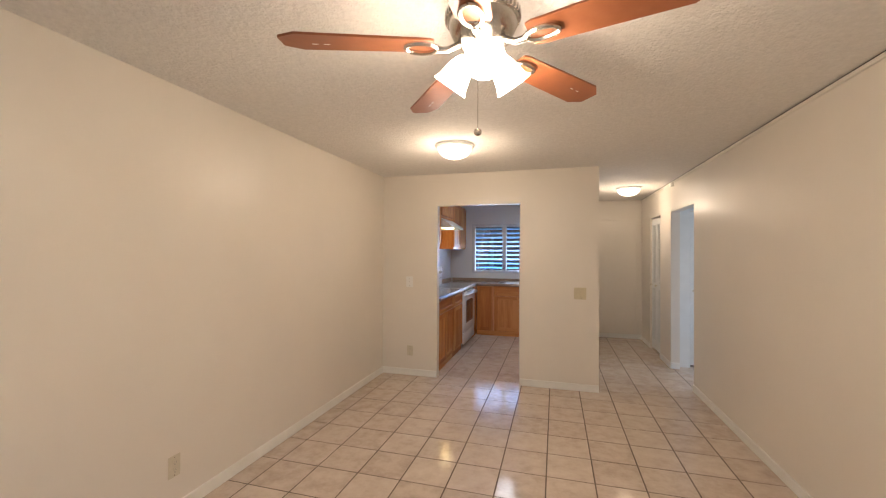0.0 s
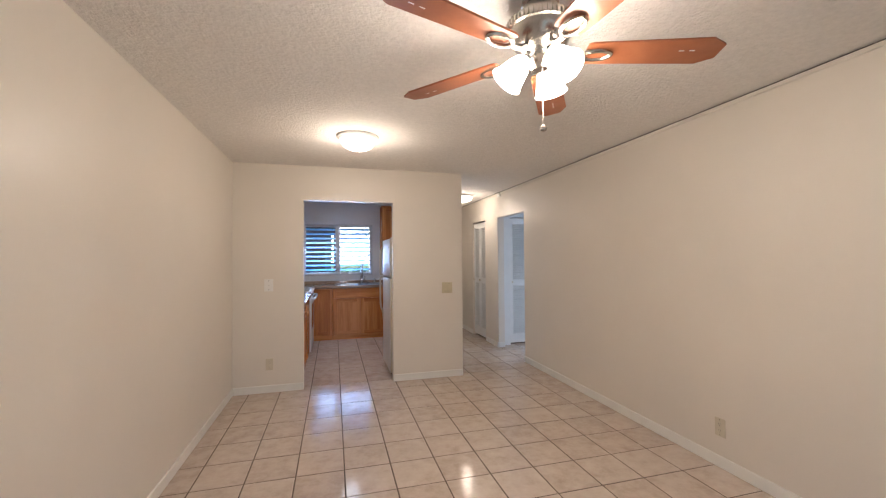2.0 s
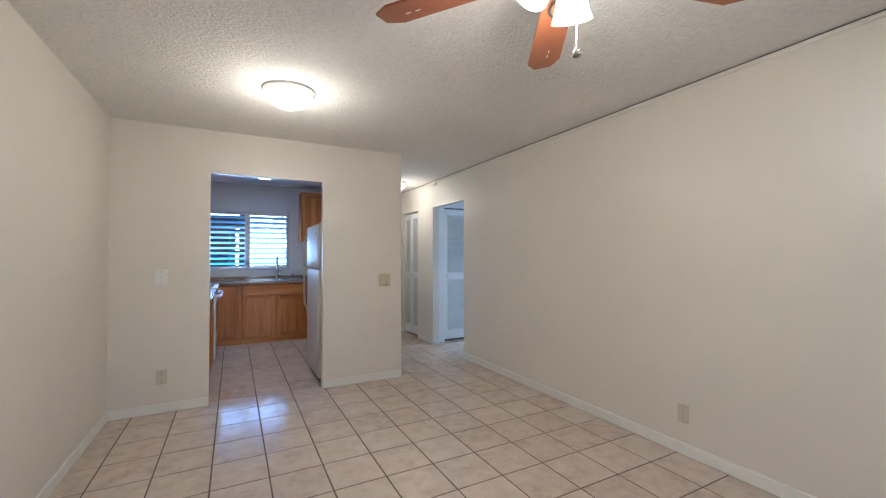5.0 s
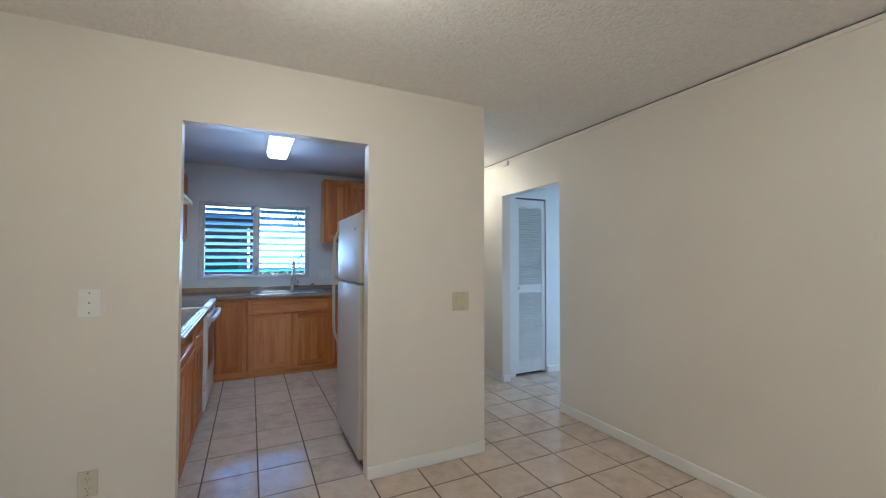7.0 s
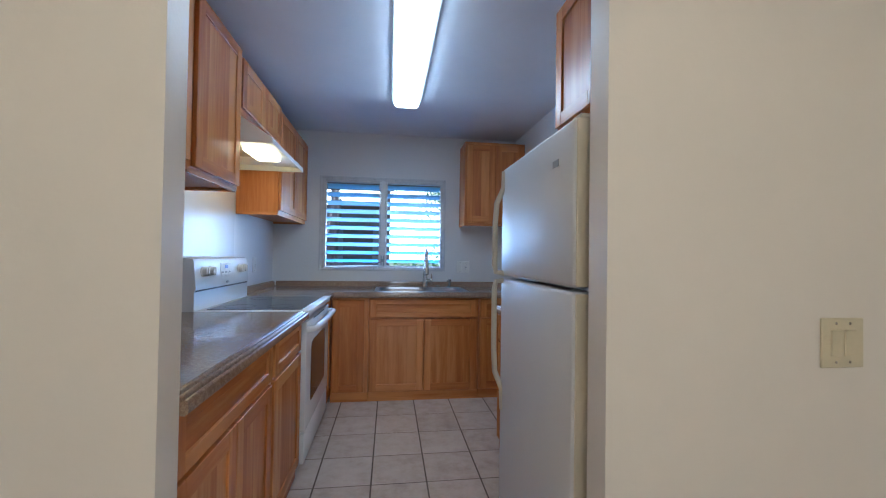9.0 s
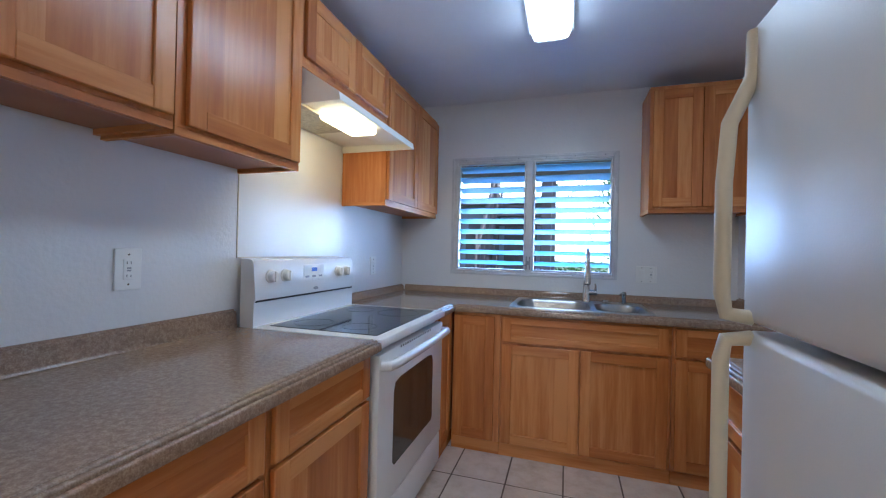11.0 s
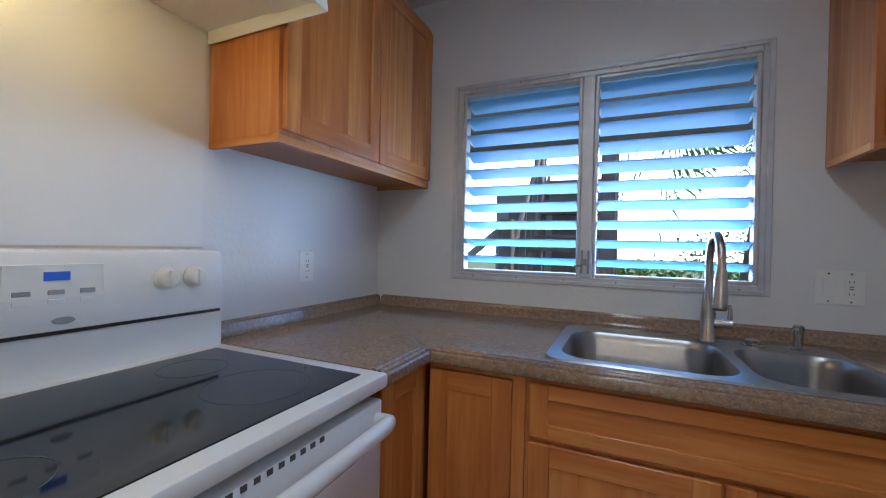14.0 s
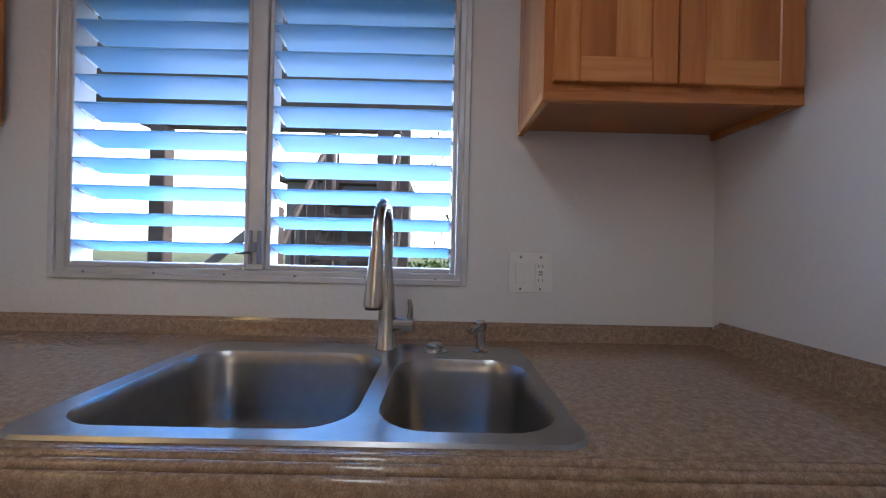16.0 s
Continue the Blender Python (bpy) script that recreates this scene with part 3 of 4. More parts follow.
def cabinet(name, m, w, h, d, fronts, label, wall=False, group=""):
    c = thing(name, m.translation, label, "cabinet", group)
    bm = bmesh.new()
    if wall:
        box(bm, 0, 0, 0.022, w, d, h, 0.001)
        body = part("body", bm, WOODV, c, m=m)
        for a, b in ((0, 0.016), (w - 0.016, w)):
            part("side_skirt", box(bmesh.new(), a, 0, 0, b, d - 0.0185, 0.0218), WOODH, body, m=m)
        part("bottom_rail", box(bmesh.new(), 0, d - 0.018, 0, w, d, 0.0218), WOODH, body, m=m)
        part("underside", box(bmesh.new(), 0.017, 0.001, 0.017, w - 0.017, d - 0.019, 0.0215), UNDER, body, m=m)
    else:
        box(bm, 0, 0.0, 0.075, w, d - 0.001, h, 0.001)
        part("body", bm, WOODB, c, m=m)
        part("plinth", box(bmesh.new(), 0, 0.0, 0.0, w, d - 0.004, 0.0745), WOODH, c, m=m)
    for kind, u0, z0, u1, z1 in fronts:
        shaker(c, m, u0, z0, u1, z1, d, kind, 0.052 if kind == "drawer" else 0.058)
    return c


LU, LN = (0, 1), (1, 0)
BH, CT = 0.872, 0.905
cabinet("base_cabinet", basis((0.003, 4.79, 0), LU, LN), 0.80, BH, 0.642, [("drawer", 0.02, 0.70, 0.775, 0.86), ("door", 0.02, 0.085, 0.395, 0.685), ("door", 0.4, 0.085, 0.775, 0.685)], "honey maple base cabinet with drawer and shaker doors", group="kitchen base cabinets")
cabinet("base_cabinet", basis((0.003, 5.592, 0), LU, LN), 0.524, BH, 0.642, [("drawer", 0.012, 0.70, 0.51, 0.86), ("door", 0.012, 0.085, 0.51, 0.685)], "honey maple base cabinet beside the white range", group="kitchen base cabinets")
cabinet("corner_cabinet", basis((0.003, 6.945, 0), LU, LN), 0.972, BH, 0.642, [("door", 0.01, 0.085, 0.25, 0.86)], "honey maple corner base cabinet beside the range", group="kitchen base cabinets")
BU, BN = (1, 0), (0, -1)
DB = 0.70
cabinet("base_cabinet", basis((0.668, WY - 0.003, 0), BU, BN), 0.30, BH, DB, [("door", 0.01, 0.085, 0.265, 0.845)], "narrow honey maple base cabinet in the corner", group="kitchen base cabinets")
SKH = 0.70
sc_ = cabinet("sink_cabinet", basis((0.97, WY - 0.003, 0), BU, BN), 0.935, SKH, DB, [("drawer", 0.012, 0.70, 0.917, 0.848), ("door", 0.012, 0.085, 0.458, 0.685), ("door", 0.465, 0.085, 0.917, 0.685)], "honey maple sink base cabinet with two doors", group="kitchen base cabinets")
part("top_rail", box(bmesh.new(), 0.97, WY - 0.003 - DB + 0.001, 0.7005, 1.905, WY - 0.003 - DB + 0.02, BH), WOODH, sc_)
cabinet("base_cabinet", basis((1.907, WY - 0.003, 0), BU, BN), 0.54, BH, DB, [("drawer", 0.015, 0.70, 0.52, 0.852), ("door", 0.015, 0.085, 0.52, 0.685)], "honey maple base cabinet with drawer beside the sink", group="kitchen base cabinets")
cabinet("drawer_cabinet", basis((2.447, 6.34, 0), (0, -1), (-1, 0)), 0.73, BH, 0.60, [("drawer", 0.02, 0.70, 0.71, 0.855), ("drawer", 0.02, 0.39, 0.71, 0.685), ("drawer", 0.02, 0.085, 0.71, 0.375)], "honey maple drawer cabinet beside the refrigerator", group="kitchen base cabinets")
UD = 0.296
cabinet("wall_cabinet", basis((0.003, 4.80, 1.565), LU, LN), 0.80, 0.78, UD, [("door", 0.012, 0.035, 0.397, 0.765), ("door", 0.403, 0.035, 0.788, 0.765)], "honey maple wall cabinet above the long counter", True, "kitchen wall cabinets")
cabinet("wall_cabinet", basis((0.003, 5.604, 1.555), LU, LN), 0.535, 0.79, UD, [("door", 0.03, 0.03, 0.52, 0.775)], "honey maple wall cabinet beside the range hood", True, "kitchen wall cabinets")
cabinet("hood_cabinet", basis((0.003, 6.142, 1.99), LU, LN), 0.80, 0.33, UD, [("door", 0.012, 0.04, 0.397, 0.315), ("door", 0.403, 0.04, 0.788, 0.315)], "short honey maple cabinet above the range hood", True, "kitchen wall cabinets")
cabinet("wall_cabinet", basis((0.003, 6.945, 1.51), LU, LN), 0.965, 0.80, UD, [("door", 0.012, 0.035, 0.49, 0.77), ("door", 0.497, 0.035, 0.95, 0.77)], "honey maple wall cabinet in the window corner", True, "kitchen wall cabinets")
cabinet("wall_cabinet", basis((1.845, WY - 0.003, 1.52), BU, BN), 0.60, 0.815, UD, [("door", 0.02, 0.035, 0.298, 0.785), ("door", 0.302, 0.035, 0.585, 0.785)], "honey maple wall cabinet to the side of the window", True, "kitchen wall cabinets")
cabinet("fridge_cabinet", basis((2.367, 5.52, 1.76), (0, -1), (-1, 0)), 0.72, 0.56, 0.5, [("door", 0.012, 0.03, 0.357, 0.545), ("door", 0.363, 0.03, 0.708, 0.545)], "honey maple cabinet above the refrigerator", True, "kitchen wall cabinets")


# ---- countertops ----
def front_profile(back, front):
    """Depth and height of a rolled laminate edge, from the back line to the front line."""
    s = 1 if front > back else -1
    pts = [(back, 0.874), (front - s * 0.03, 0.874), (front - s * 0.03, 0.866), (front - s * 0.008, 0.864), (front - s * 0.002, 0.868), (front, 0.876), (front - s * 0.001, 0.884)]
    for depth, z, r in ((0.009, 0.8915, 0.0075), (0.024, 0.8985, 0.008), (0.041, 0.9005, 0.0085)):
        pts += [(front - s * (depth - r * math.cos(radians(a))), z + r * math.sin(radians(a))) for a in range(12, 175, 18)]
    return pts + [(front - s * 0.053, CT), (back, CT)]


def splash(back, s, up=0.0):
    return [(back, CT - 0.005), (back + s * 0.034, CT - 0.005), (back + s * 0.027, CT + 0.003), (back + s * 0.022, CT + 0.012), (back + s * 0.02, CT + up + 0.034), (back + s * 0.017, CT + up + 0.040), (back + s * 0.011, CT + up + 0.042), (back + s * 0.008, CT + up + 0.039), (back + s * 0.004, CT + up + 0.049), (back, CT + up + 0.049)]


c1 = thing("countertop", (0.33, 5.45, 0.87), "speckled brown laminate countertop with rolled edge", "countertop")
part("slab", prism(bmesh.new(), front_profile(0.003, 0.70), "y", 4.79, 6.118), COUNTER, c1, smooth=True)
part("backsplash", prism(bmesh.new(), splash(0.003, 1, 0.025), "y", 4.79, 6.118), COUNTER, c1, smooth=True)
YFR = 7.18
SX0, SX1, SY0, SY1 = 1.035, 1.822, 7.272, 7.71
c2 = thing("countertop", (1.2, 7.5, 0.87), "brown laminate corner countertop under the window", "countertop")
slab = part("corner_slab", box(bmesh.new(), 0.003, YFR, 0.874, 0.688, WY - 0.003, CT), COUNTER, c2)
part("side_slab", prism(bmesh.new(), front_profile(0.003, 0.688), "y", 6.94, YFR), COUNTER, c2, smooth=True)
for a, b in ((0.688, SX0), (SX1, 2.447)):
    part("slab", prism(bmesh.new(), front_profile(WY - 0.003, YFR), "x", a, b), COUNTER, c2, smooth=True)
part("front_strip", prism(bmesh.new(), front_profile(SY0, YFR), "x", SX0, SX1), COUNTER, c2, smooth=True)
part("rear_strip", box(bmesh.new(), SX0, SY1, 0.874, SX1, WY - 0.003, CT), COUNTER, c2)
part("seam", prism(bmesh.new(), [(0.03, 7.877), (0.034, 7.88), (0.688, YFR + 0.004), (0.685, YFR)], "z", CT - 0.001, CT + 0.0006), SLOT, slab, "dark mitre seam")
part("backsplash", prism(bmesh.new(), splash(0.003, 1), "y", 6.94, WY - 0.003), COUNTER, c2, smooth=True)
part("backsplash", prism(bmesh.new(), splash(WY - 0.003, -1), "x", 0.04, 2.447), COUNTER, c2, smooth=True)
part("backsplash", prism(bmesh.new(), splash(2.447, -1, 0.02), "y", YFR + 0.03, WY - 0.04), COUNTER, c2, smooth=True)
c3 = thing("countertop", (2.1, 5.98, 0.87), "short brown laminate countertop beside the refrigerator", "countertop")
part("slab", prism(bmesh.new(), front_profile(2.447, 1.812), "y", 5.605, 6.355), COUNTER, c3, smooth=True)


# ---- sink and tap ----
def rrect(x0, y0, x1, y1, r, z, n=6):
    pts = []
    for cx, cy, a0 in ((x1 - r, y1 - r, 0), (x0 + r, y1 - r, 90), (x0 + r, y0 + r, 180), (x1 - r, y0 + r, 270)):
        for i in range(n + 1):
            a = radians(a0 + 90 * i / n)
            pts.append((cx + r * math.cos(a), cy + r * math.sin(a), z))
    return pts


def loft(bm, loops, cap=True):
    rings = [[bm.verts.new(p) for p in lp] for lp in loops]
    for a, b in zip(rings, rings[1:]):
        for i in range(len(a)):
            bm.faces.new((a[i], a[(i + 1) % len(a)], b[(i + 1) % len(b)], b[i]))
    if cap:
        bm.faces.new(rings[-1])
    return rings


sink = thing("sink", (1.44, 7.47, 0.9), "double bowl stainless steel drop-in kitchen sink", "sink")
OX0, OX1, OY0, OY1 = 1.01, 1.835, 7.25, 7.79
B1, B2 = (1.045, 7.282, 1.492, 7.695), (1.525, 7.282, 1.81, 7.66)
bm_ = bmesh.new()
Z = CT + 0.006
loops = [rrect(OX0, OY0, OX1, OY1, 0.05, Z), rrect(*B1, 0.085, Z), rrect(*B2, 0.085, Z)]
es = []
outer = None
for lp in loops:
    vs = [bm_.verts.new(p) for p in lp]
    outer = outer or vs
    es += [bm_.edges.new((vs[i], vs[(i + 1) % len(vs)])) for i in range(len(vs))]
bmesh.ops.triangle_fill(bm_, use_beauty=True, edges=es)
lo = [bm_.verts.new((x + (0.004 if x > 1.44 else -0.004), y + (0.004 if y > 7.47 else -0.004), CT + 0.0005)) for x, y, _ in loops[0]]
for i in range(len(lo)):
    bm_.faces.new((outer[i], outer[(i + 1) % len(lo)], lo[(i + 1) % len(lo)], lo[i]))
part("rim", bm_, STEEL, sink)
for q in (B1, B2):
    bm_ = bmesh.new()
    g = lambda k, z, r: rrect(q[0] + k, q[1] + k, q[2] - k, q[3] - k, r, z)
    loft(bm_, [g(0, Z, 0.085), g(0.004, Z - 0.006, 0.083), g(0.010, Z - 0.03, 0.08), g(0.016, Z - 0.15, 0.075), g(0.028, Z - 0.175, 0.07), g(0.06, Z - 0.186, 0.05)])
    bowl = part("bowl", bm_, STEEL, sink, smooth=True)
    part("drain", lathe(bmesh.new(), [(0.045, 0.0), (0.045, 0.003), (0.035, 0.004), (0.03, 0.002)], ((q[0] + q[2]) / 2, 7.47, Z - 0.1855), 20), NICKEL, bowl, smooth=True)
FAX, FAY = 1.484, 7.745
tap = thing("faucet", (FAX, FAY, Z), "brushed nickel gooseneck pull-down kitchen faucet", "faucet")
part("base", lathe(bmesh.new(), [(0.029, 0), (0.029, 0.006), (0.025, 0.012), (0.023, 0.09), (0.017, 0.16), (0.0125, 0.2)], (FAX, FAY, Z), 24), NICKEL, tap, smooth=True)
arc = [(FAX, FAY, Z + 0.19), (FAX, FAY, Z + 0.26)] + [(FAX, FAY - 0.092 * (1 - math.cos(radians(a))), Z + 0.275 + 0.09 * math.sin(radians(a))) for a in range(0, 181, 15)]
part("spout", tube(bmesh.new(), arc + [(FAX, FAY - 0.185, Z + 0.25)], 0.0125, 14), NICKEL, tap, smooth=True)
sp = part("spray_head", tube(bmesh.new(), [(FAX, FAY - 0.185, Z + 0.255), (FAX - 0.001, FAY - 0.187, Z + 0.225), (FAX - 0.003, FAY - 0.191, Z + 0.15), (FAX - 0.004, FAY - 0.193, Z + 0.135)], [0.015, 0.017, 0.022, 0.021], 16), NICKEL, tap, smooth=True)
part("nozzle", lathe(bmesh.new(), [(0.018, 0.0), (0.018, -0.004)], (FAX - 0.004, FAY - 0.193, Z + 0.135), 16), DARK, sp)
part("lever_hub", tube(bmesh.new(), [(FAX + 0.015, FAY, Z + 0.065), (FAX + 0.07, FAY - 0.01, Z + 0.066)], [0.018, 0.017], 14), NICKEL, tap, smooth=True)
part("lever", tube(bmesh.new(), [(FAX + 0.06, FAY - 0.01, Z + 0.075), (FAX + 0.062, FAY - 0.012, Z + 0.11), (FAX + 0.058, FAY - 0.012, Z + 0.13)], [0.008, 0.007, 0.005], 10), NICKEL, tap, smooth=True)
sd = thing("soap_dispenser", (1.727, 7.735, Z), "brushed nickel soap dispenser pump on the sink", "soap dispenser")
part("pump_base", lathe(bmesh.new(), [(0.019, 0), (0.019, 0.004), (0.013, 0.008), (0.012, 0.055), (0.015, 0.058), (0.015, 0.075), (0.011, 0.08)], (1.727, 7.735, Z), 18), NICKEL, sd, smooth=True)
part("nozzle", tube(bmesh.new(), [(1.727, 7.735, Z + 0.068), (1.70, 7.675, Z + 0.07), (1.693, 7.667, Z + 0.064)], 0.006, 8), NICKEL, sd, smooth=True)
ac = thing("sink_hole_cover", (1.61, 7.735, Z), "round nickel cap on the sink deck", "cap")
part("cap", lathe(bmesh.new(), [(0.034, 0), (0.034, 0.003), (0.022, 0.006), (0.022, 0.016), (0.018, 0.019)], (1.61, 7.735, Z), 20), NICKEL, ac, smooth=True)


# ---- range ----
RY0, RY1, RX = 6.125, 6.932, 0.685
rg = thing("range", (0.35, 6.52, 0), "white freestanding electric range with black glass cooktop", "stove")
part("body", box(bmesh.new(), 0.03, RY0 + 0.006, 0.05, RX - 0.045, RY1 - 0.006, 0.868, 0.004), WHITE, rg)
for yf in (RY0 + 0.05, RY1 - 0.05):
    for xf in (0.09, RX - 0.09):
        part("foot", lathe(bmesh.new(), [(0.018, 0), (0.018, 0.012), (0.01, 0.015), (0.01, 0.051)], (xf, yf, 0), 12), DARK, rg)
top = part("cooktop", box(bmesh.new(), 0.10, RY0, 0.872, RX + 0.012, RY1, 0.908, 0.009, seg=2), WHITE, rg, "white enamel cooktop frame", smooth=True)
part("glass", box(bmesh.new(), 0.145, RY0 + 0.05, 0.906, RX - 0.035, RY1 - 0.05, 0.9105, 0.001), BLACKGLASS, top, "black ceramic glass")
for bx, by, br in ((0.27, 6.31, 0.085), (0.27, 6.73, 0.075), (0.50, 6.31, 0.075), (0.50, 6.72, 0.11)):
    bm_ = bmesh.new()
    lathe(bm_, [(br, 0.9104), (br, 0.9109), (br - 0.003, 0.9109), (br - 0.003, 0.9104)], (bx, by, 0), 48)
    part("burner_ring", bm_, RING, top)
bg = part("backguard", prism(bmesh.new(), [(0.03, 0.90), (0.10, 0.90), (0.10, 1.01), (0.108, 1.025), (0.095, 1.17), (0.088, 1.186), (0.07, 1.192), (0.03, 1.192)], "y", RY0 + 0.004, RY1 - 0.004), WHITE, rg, smooth=True)
part("gap", box(bmesh.new(), 0.09, RY0 + 0.012, 1.008, 0.1035, RY1 - 0.012, 1.018), DARK, bg, "black gap under the control panel")
tilt = math.degrees(math.atan2(0.013, 0.145))
PAN = lambda y, z: Matrix(((0, 0, 1, 0.108 - (z - 1.025) * 0.09), (1, 0, 0, y), (0, 1, 0, z), (0, 0, 0, 1)))
for ky in (6.225, 6.32, 6.762, 6.84):
    kb = part("knob", lathe(bmesh.new(), [(0.031, 0), (0.031, 0.004), (0.026, 0.008), (0.024, 0.026), (0.02, 0.03)], n=22, m=pose(0, 0, 0)), KNOBM, bg, m=PAN(ky, 1.115), smooth=True)
    part("grip", box(bmesh.new(), -0.006, -0.023, 0.02, 0.006, 0.023, 0.034, 0.002), KNOBM, kb, m=PAN(ky, 1.115))
pn = part("control_panel", box(bmesh.new(), -0.085, -0.05, 0.0, 0.085, 0.045, 0.0025, 0.001), PLATE, bg, "pale control panel with buttons", m=PAN(6.54, 1.115))
part("display", box(bmesh.new(), -0.022, 0.01, 0.002, 0.022, 0.029, 0.004), LCD, pn, "dark blue clock display", m=PAN(6.54, 1.115))
for i in range(3):
    for j in range(2):
        part("button", box(bmesh.new(), -0.07 + i * 0.055, -0.04 + j * 0.02, 0.002, -0.042 + i * 0.055, -0.03 + j * 0.02, 0.004, 0.0005), GREY if j else WHITE, pn, m=PAN(6.54, 1.115))
part("badge", lathe(bmesh.new(), [(0.02, 0), (0.02, 0.002), (0.017, 0.003)], n=20, m=Matrix.Diagonal((1, 0.4, 1, 1))), GREY, bg, "small oval grey badge", m=PAN(6.55, 1.038))
od = part("oven_door", box(bmesh.new(), RX - 0.042, RY0 + 0.008, 0.235, RX, RY1 - 0.008, 0.845, 0.006, seg=2), WHITE, rg, smooth=True)
part("oven_window", prism(bmesh.new(), [(6.27 + 0.49 * u, z) for u, z in ((0.03, 0.36), (0.97, 0.36), (1, 0.375), (1, 0.66), (0.97, 0.70), (0.85, 0.71), (0.15, 0.71), (0.03, 0.70), (0, 0.66), (0, 0.375))], "x", RX - 0.001, RX + 0.002), OVENGLASS, od, "dark tinted glass")
hp = [(RX, RY0 + 0.03, 0.80), (RX + 0.035, RY0 + 0.035, 0.803)] + [(RX + 0.042 + 0.008 * math.sin(math.pi * i / 8), RY0 + 0.06 + i * (RY1 - RY0 - 0.12) / 8, 0.805) for i in range(9)] + [(RX + 0.035, RY1 - 0.035, 0.803), (RX, RY1 - 0.03, 0.80)]
part("door_handle", tube(bmesh.new(), hp, 0.019, 12), WHITE, od, smooth=True)
for i in range(16):
    y = 6.33 + i * 0.025
    part("vent_slot", box(bmesh.new(), RX - 0.0005, y, 0.832, RX + 0.0012, y + 0.012, 0.842), SLOT, od)
part("drawer", box(bmesh.new(), RX - 0.042, RY0 + 0.008, 0.06, RX - 0.004, RY1 - 0.008, 0.225, 0.006, seg=2), WHITE, rg, smooth=True)

# ---- range hood ----
hd = thing("range_hood", (0.2, 6.54, 1.85), "white under-cabinet range hood with its lamp on", "range hood")
HY0, HY1, HZ = 6.146, 6.938, 1.835
prof = [(0.004, 1.985), (0.30, 1.985), (0.335, 1.96), (0.475, 1.868), (0.48, 1.835), (0.476, 1.835), (0.471, 1.864), (0.33, 1.952), (0.295, 1.976), (0.004, 1.976)]
bm_ = bmesh.new()
prism(bm_, prof, "y", HY0, HY1)
for a in (HY0, HY1 - 0.004):
    prism(bm_, [(0.004, 1.976), (0.295, 1.976), (0.33, 1.952), (0.471, 1.864), (0.476, 1.835), (0.004, 1.835)], "y", a, a + 0.004)
part("canopy", bm_, HOODW, hd)
part("inner_pan", prism(bmesh.new(), [(0.005, 1.875), (0.005, 1.93), (0.34, 1.93), (0.445, 1.868), (0.30, 1.868), (0.26, 1.875)], "y", HY0 + 0.005, HY1 - 0.005), HOODW, hd)
part("grease_filter", box(bmesh.new(), 0.03, 6.22, 1.862, 0.24, 6.62, 1.874, 0.002), FILTER, hd, "shiny aluminium mesh filter")
part("lamp_lens", box(bmesh.new(), 0.25, 6.33, 1.832, 0.40, 6.63, 1.872, 0.018, seg=3), BULBG, hd, "lit bulb", smooth=True)
lamp("hood_bulb", "POINT", Matrix.Translation((0.27, 6.53, 1.80)), 1.1, (1.0, 0.68, 0.24), 0.04)

# ---- refrigerator ----
QX, QY0, QY1, QH, QS = 1.612, 4.83, 5.515, 1.60, 1.14
fg = thing("refrigerator", (1.95, 5.13, 0), "white top-freezer refrigerator with bisque handles", "refrigerator")
part("body", box(bmesh.new(), QX + 0.075, QY0, 0.03, 2.33, QY1, QH - 0.01, 0.005), FRIDGEW, fg)
part("grille", box(bmesh.new(), QX + 0.05, QY0 + 0.01, 0.0, QX + 0.1, QY1 - 0.01, 0.05), DARK, fg)
for nm, za, zb in (("fridge_door", 0.055, QS - 0.006), ("freezer_door", QS + 0.006, QH)):
    dr = part(nm, box(bmesh.new(), QX, QY0 + 0.002, za, QX + 0.068, QY1 - 0.002, zb, 0.012, seg=3), FRIDGEW, fg, smooth=True)
    part("gasket", box(bmesh.new(), QX + 0.068, QY0 + 0.01, za + 0.01, QX + 0.076, QY1 - 0.01, zb - 0.01), BISQUE, dr)
    part("edge_trim", box(bmesh.new(), QX + 0.006, QY0 - 0.003, za + 0.004, QX + 0.064, QY0 + 0.0015, zb - 0.004, 0.001), BISQUE, dr, "aged bisque door edge")
    if nm == "fridge_door":
        hs = [(QX + 0.004, QS - 0.015), (QX - 0.03, QS - 0.02), (QX - 0.036, QS - 0.05), (QX - 0.036, QS - 0.30), (QX - 0.03, QS - 0.40), (QX + 0.0, QS - 0.47), (QX + 0.004, QS - 0.56)]
    else:
        hs = [(QX + 0.004, QS + 0.015), (QX - 0.03, QS + 0.02), (QX - 0.036, QS + 0.05), (QX - 0.036, QS + 0.22), (QX - 0.03, QS + 0.31), (QX + 0.0, QS + 0.38), (QX + 0.002, QH - 0.012)]
    part("handle", tube(bmesh.new(), [(a, QY1 - 0.03, b) for a, b in hs], 0.0115, 12), BISQUE, dr, "curved bisque handle", smooth=True)
part("hinge_cap", box(bmesh.new(), QX + 0.02, QY0 + 0.01, QH, QX + 0.1, QY0 + 0.06, QH + 0.015, 0.004), BISQUE, fg)
part("badge", box(bmesh.new(), QX - 0.002, QY0 + 0.1, QH - 0.11, QX + 0.001, QY0 + 0.14, QH - 0.09, 0.0005), GREY, fg, "small grey badge")

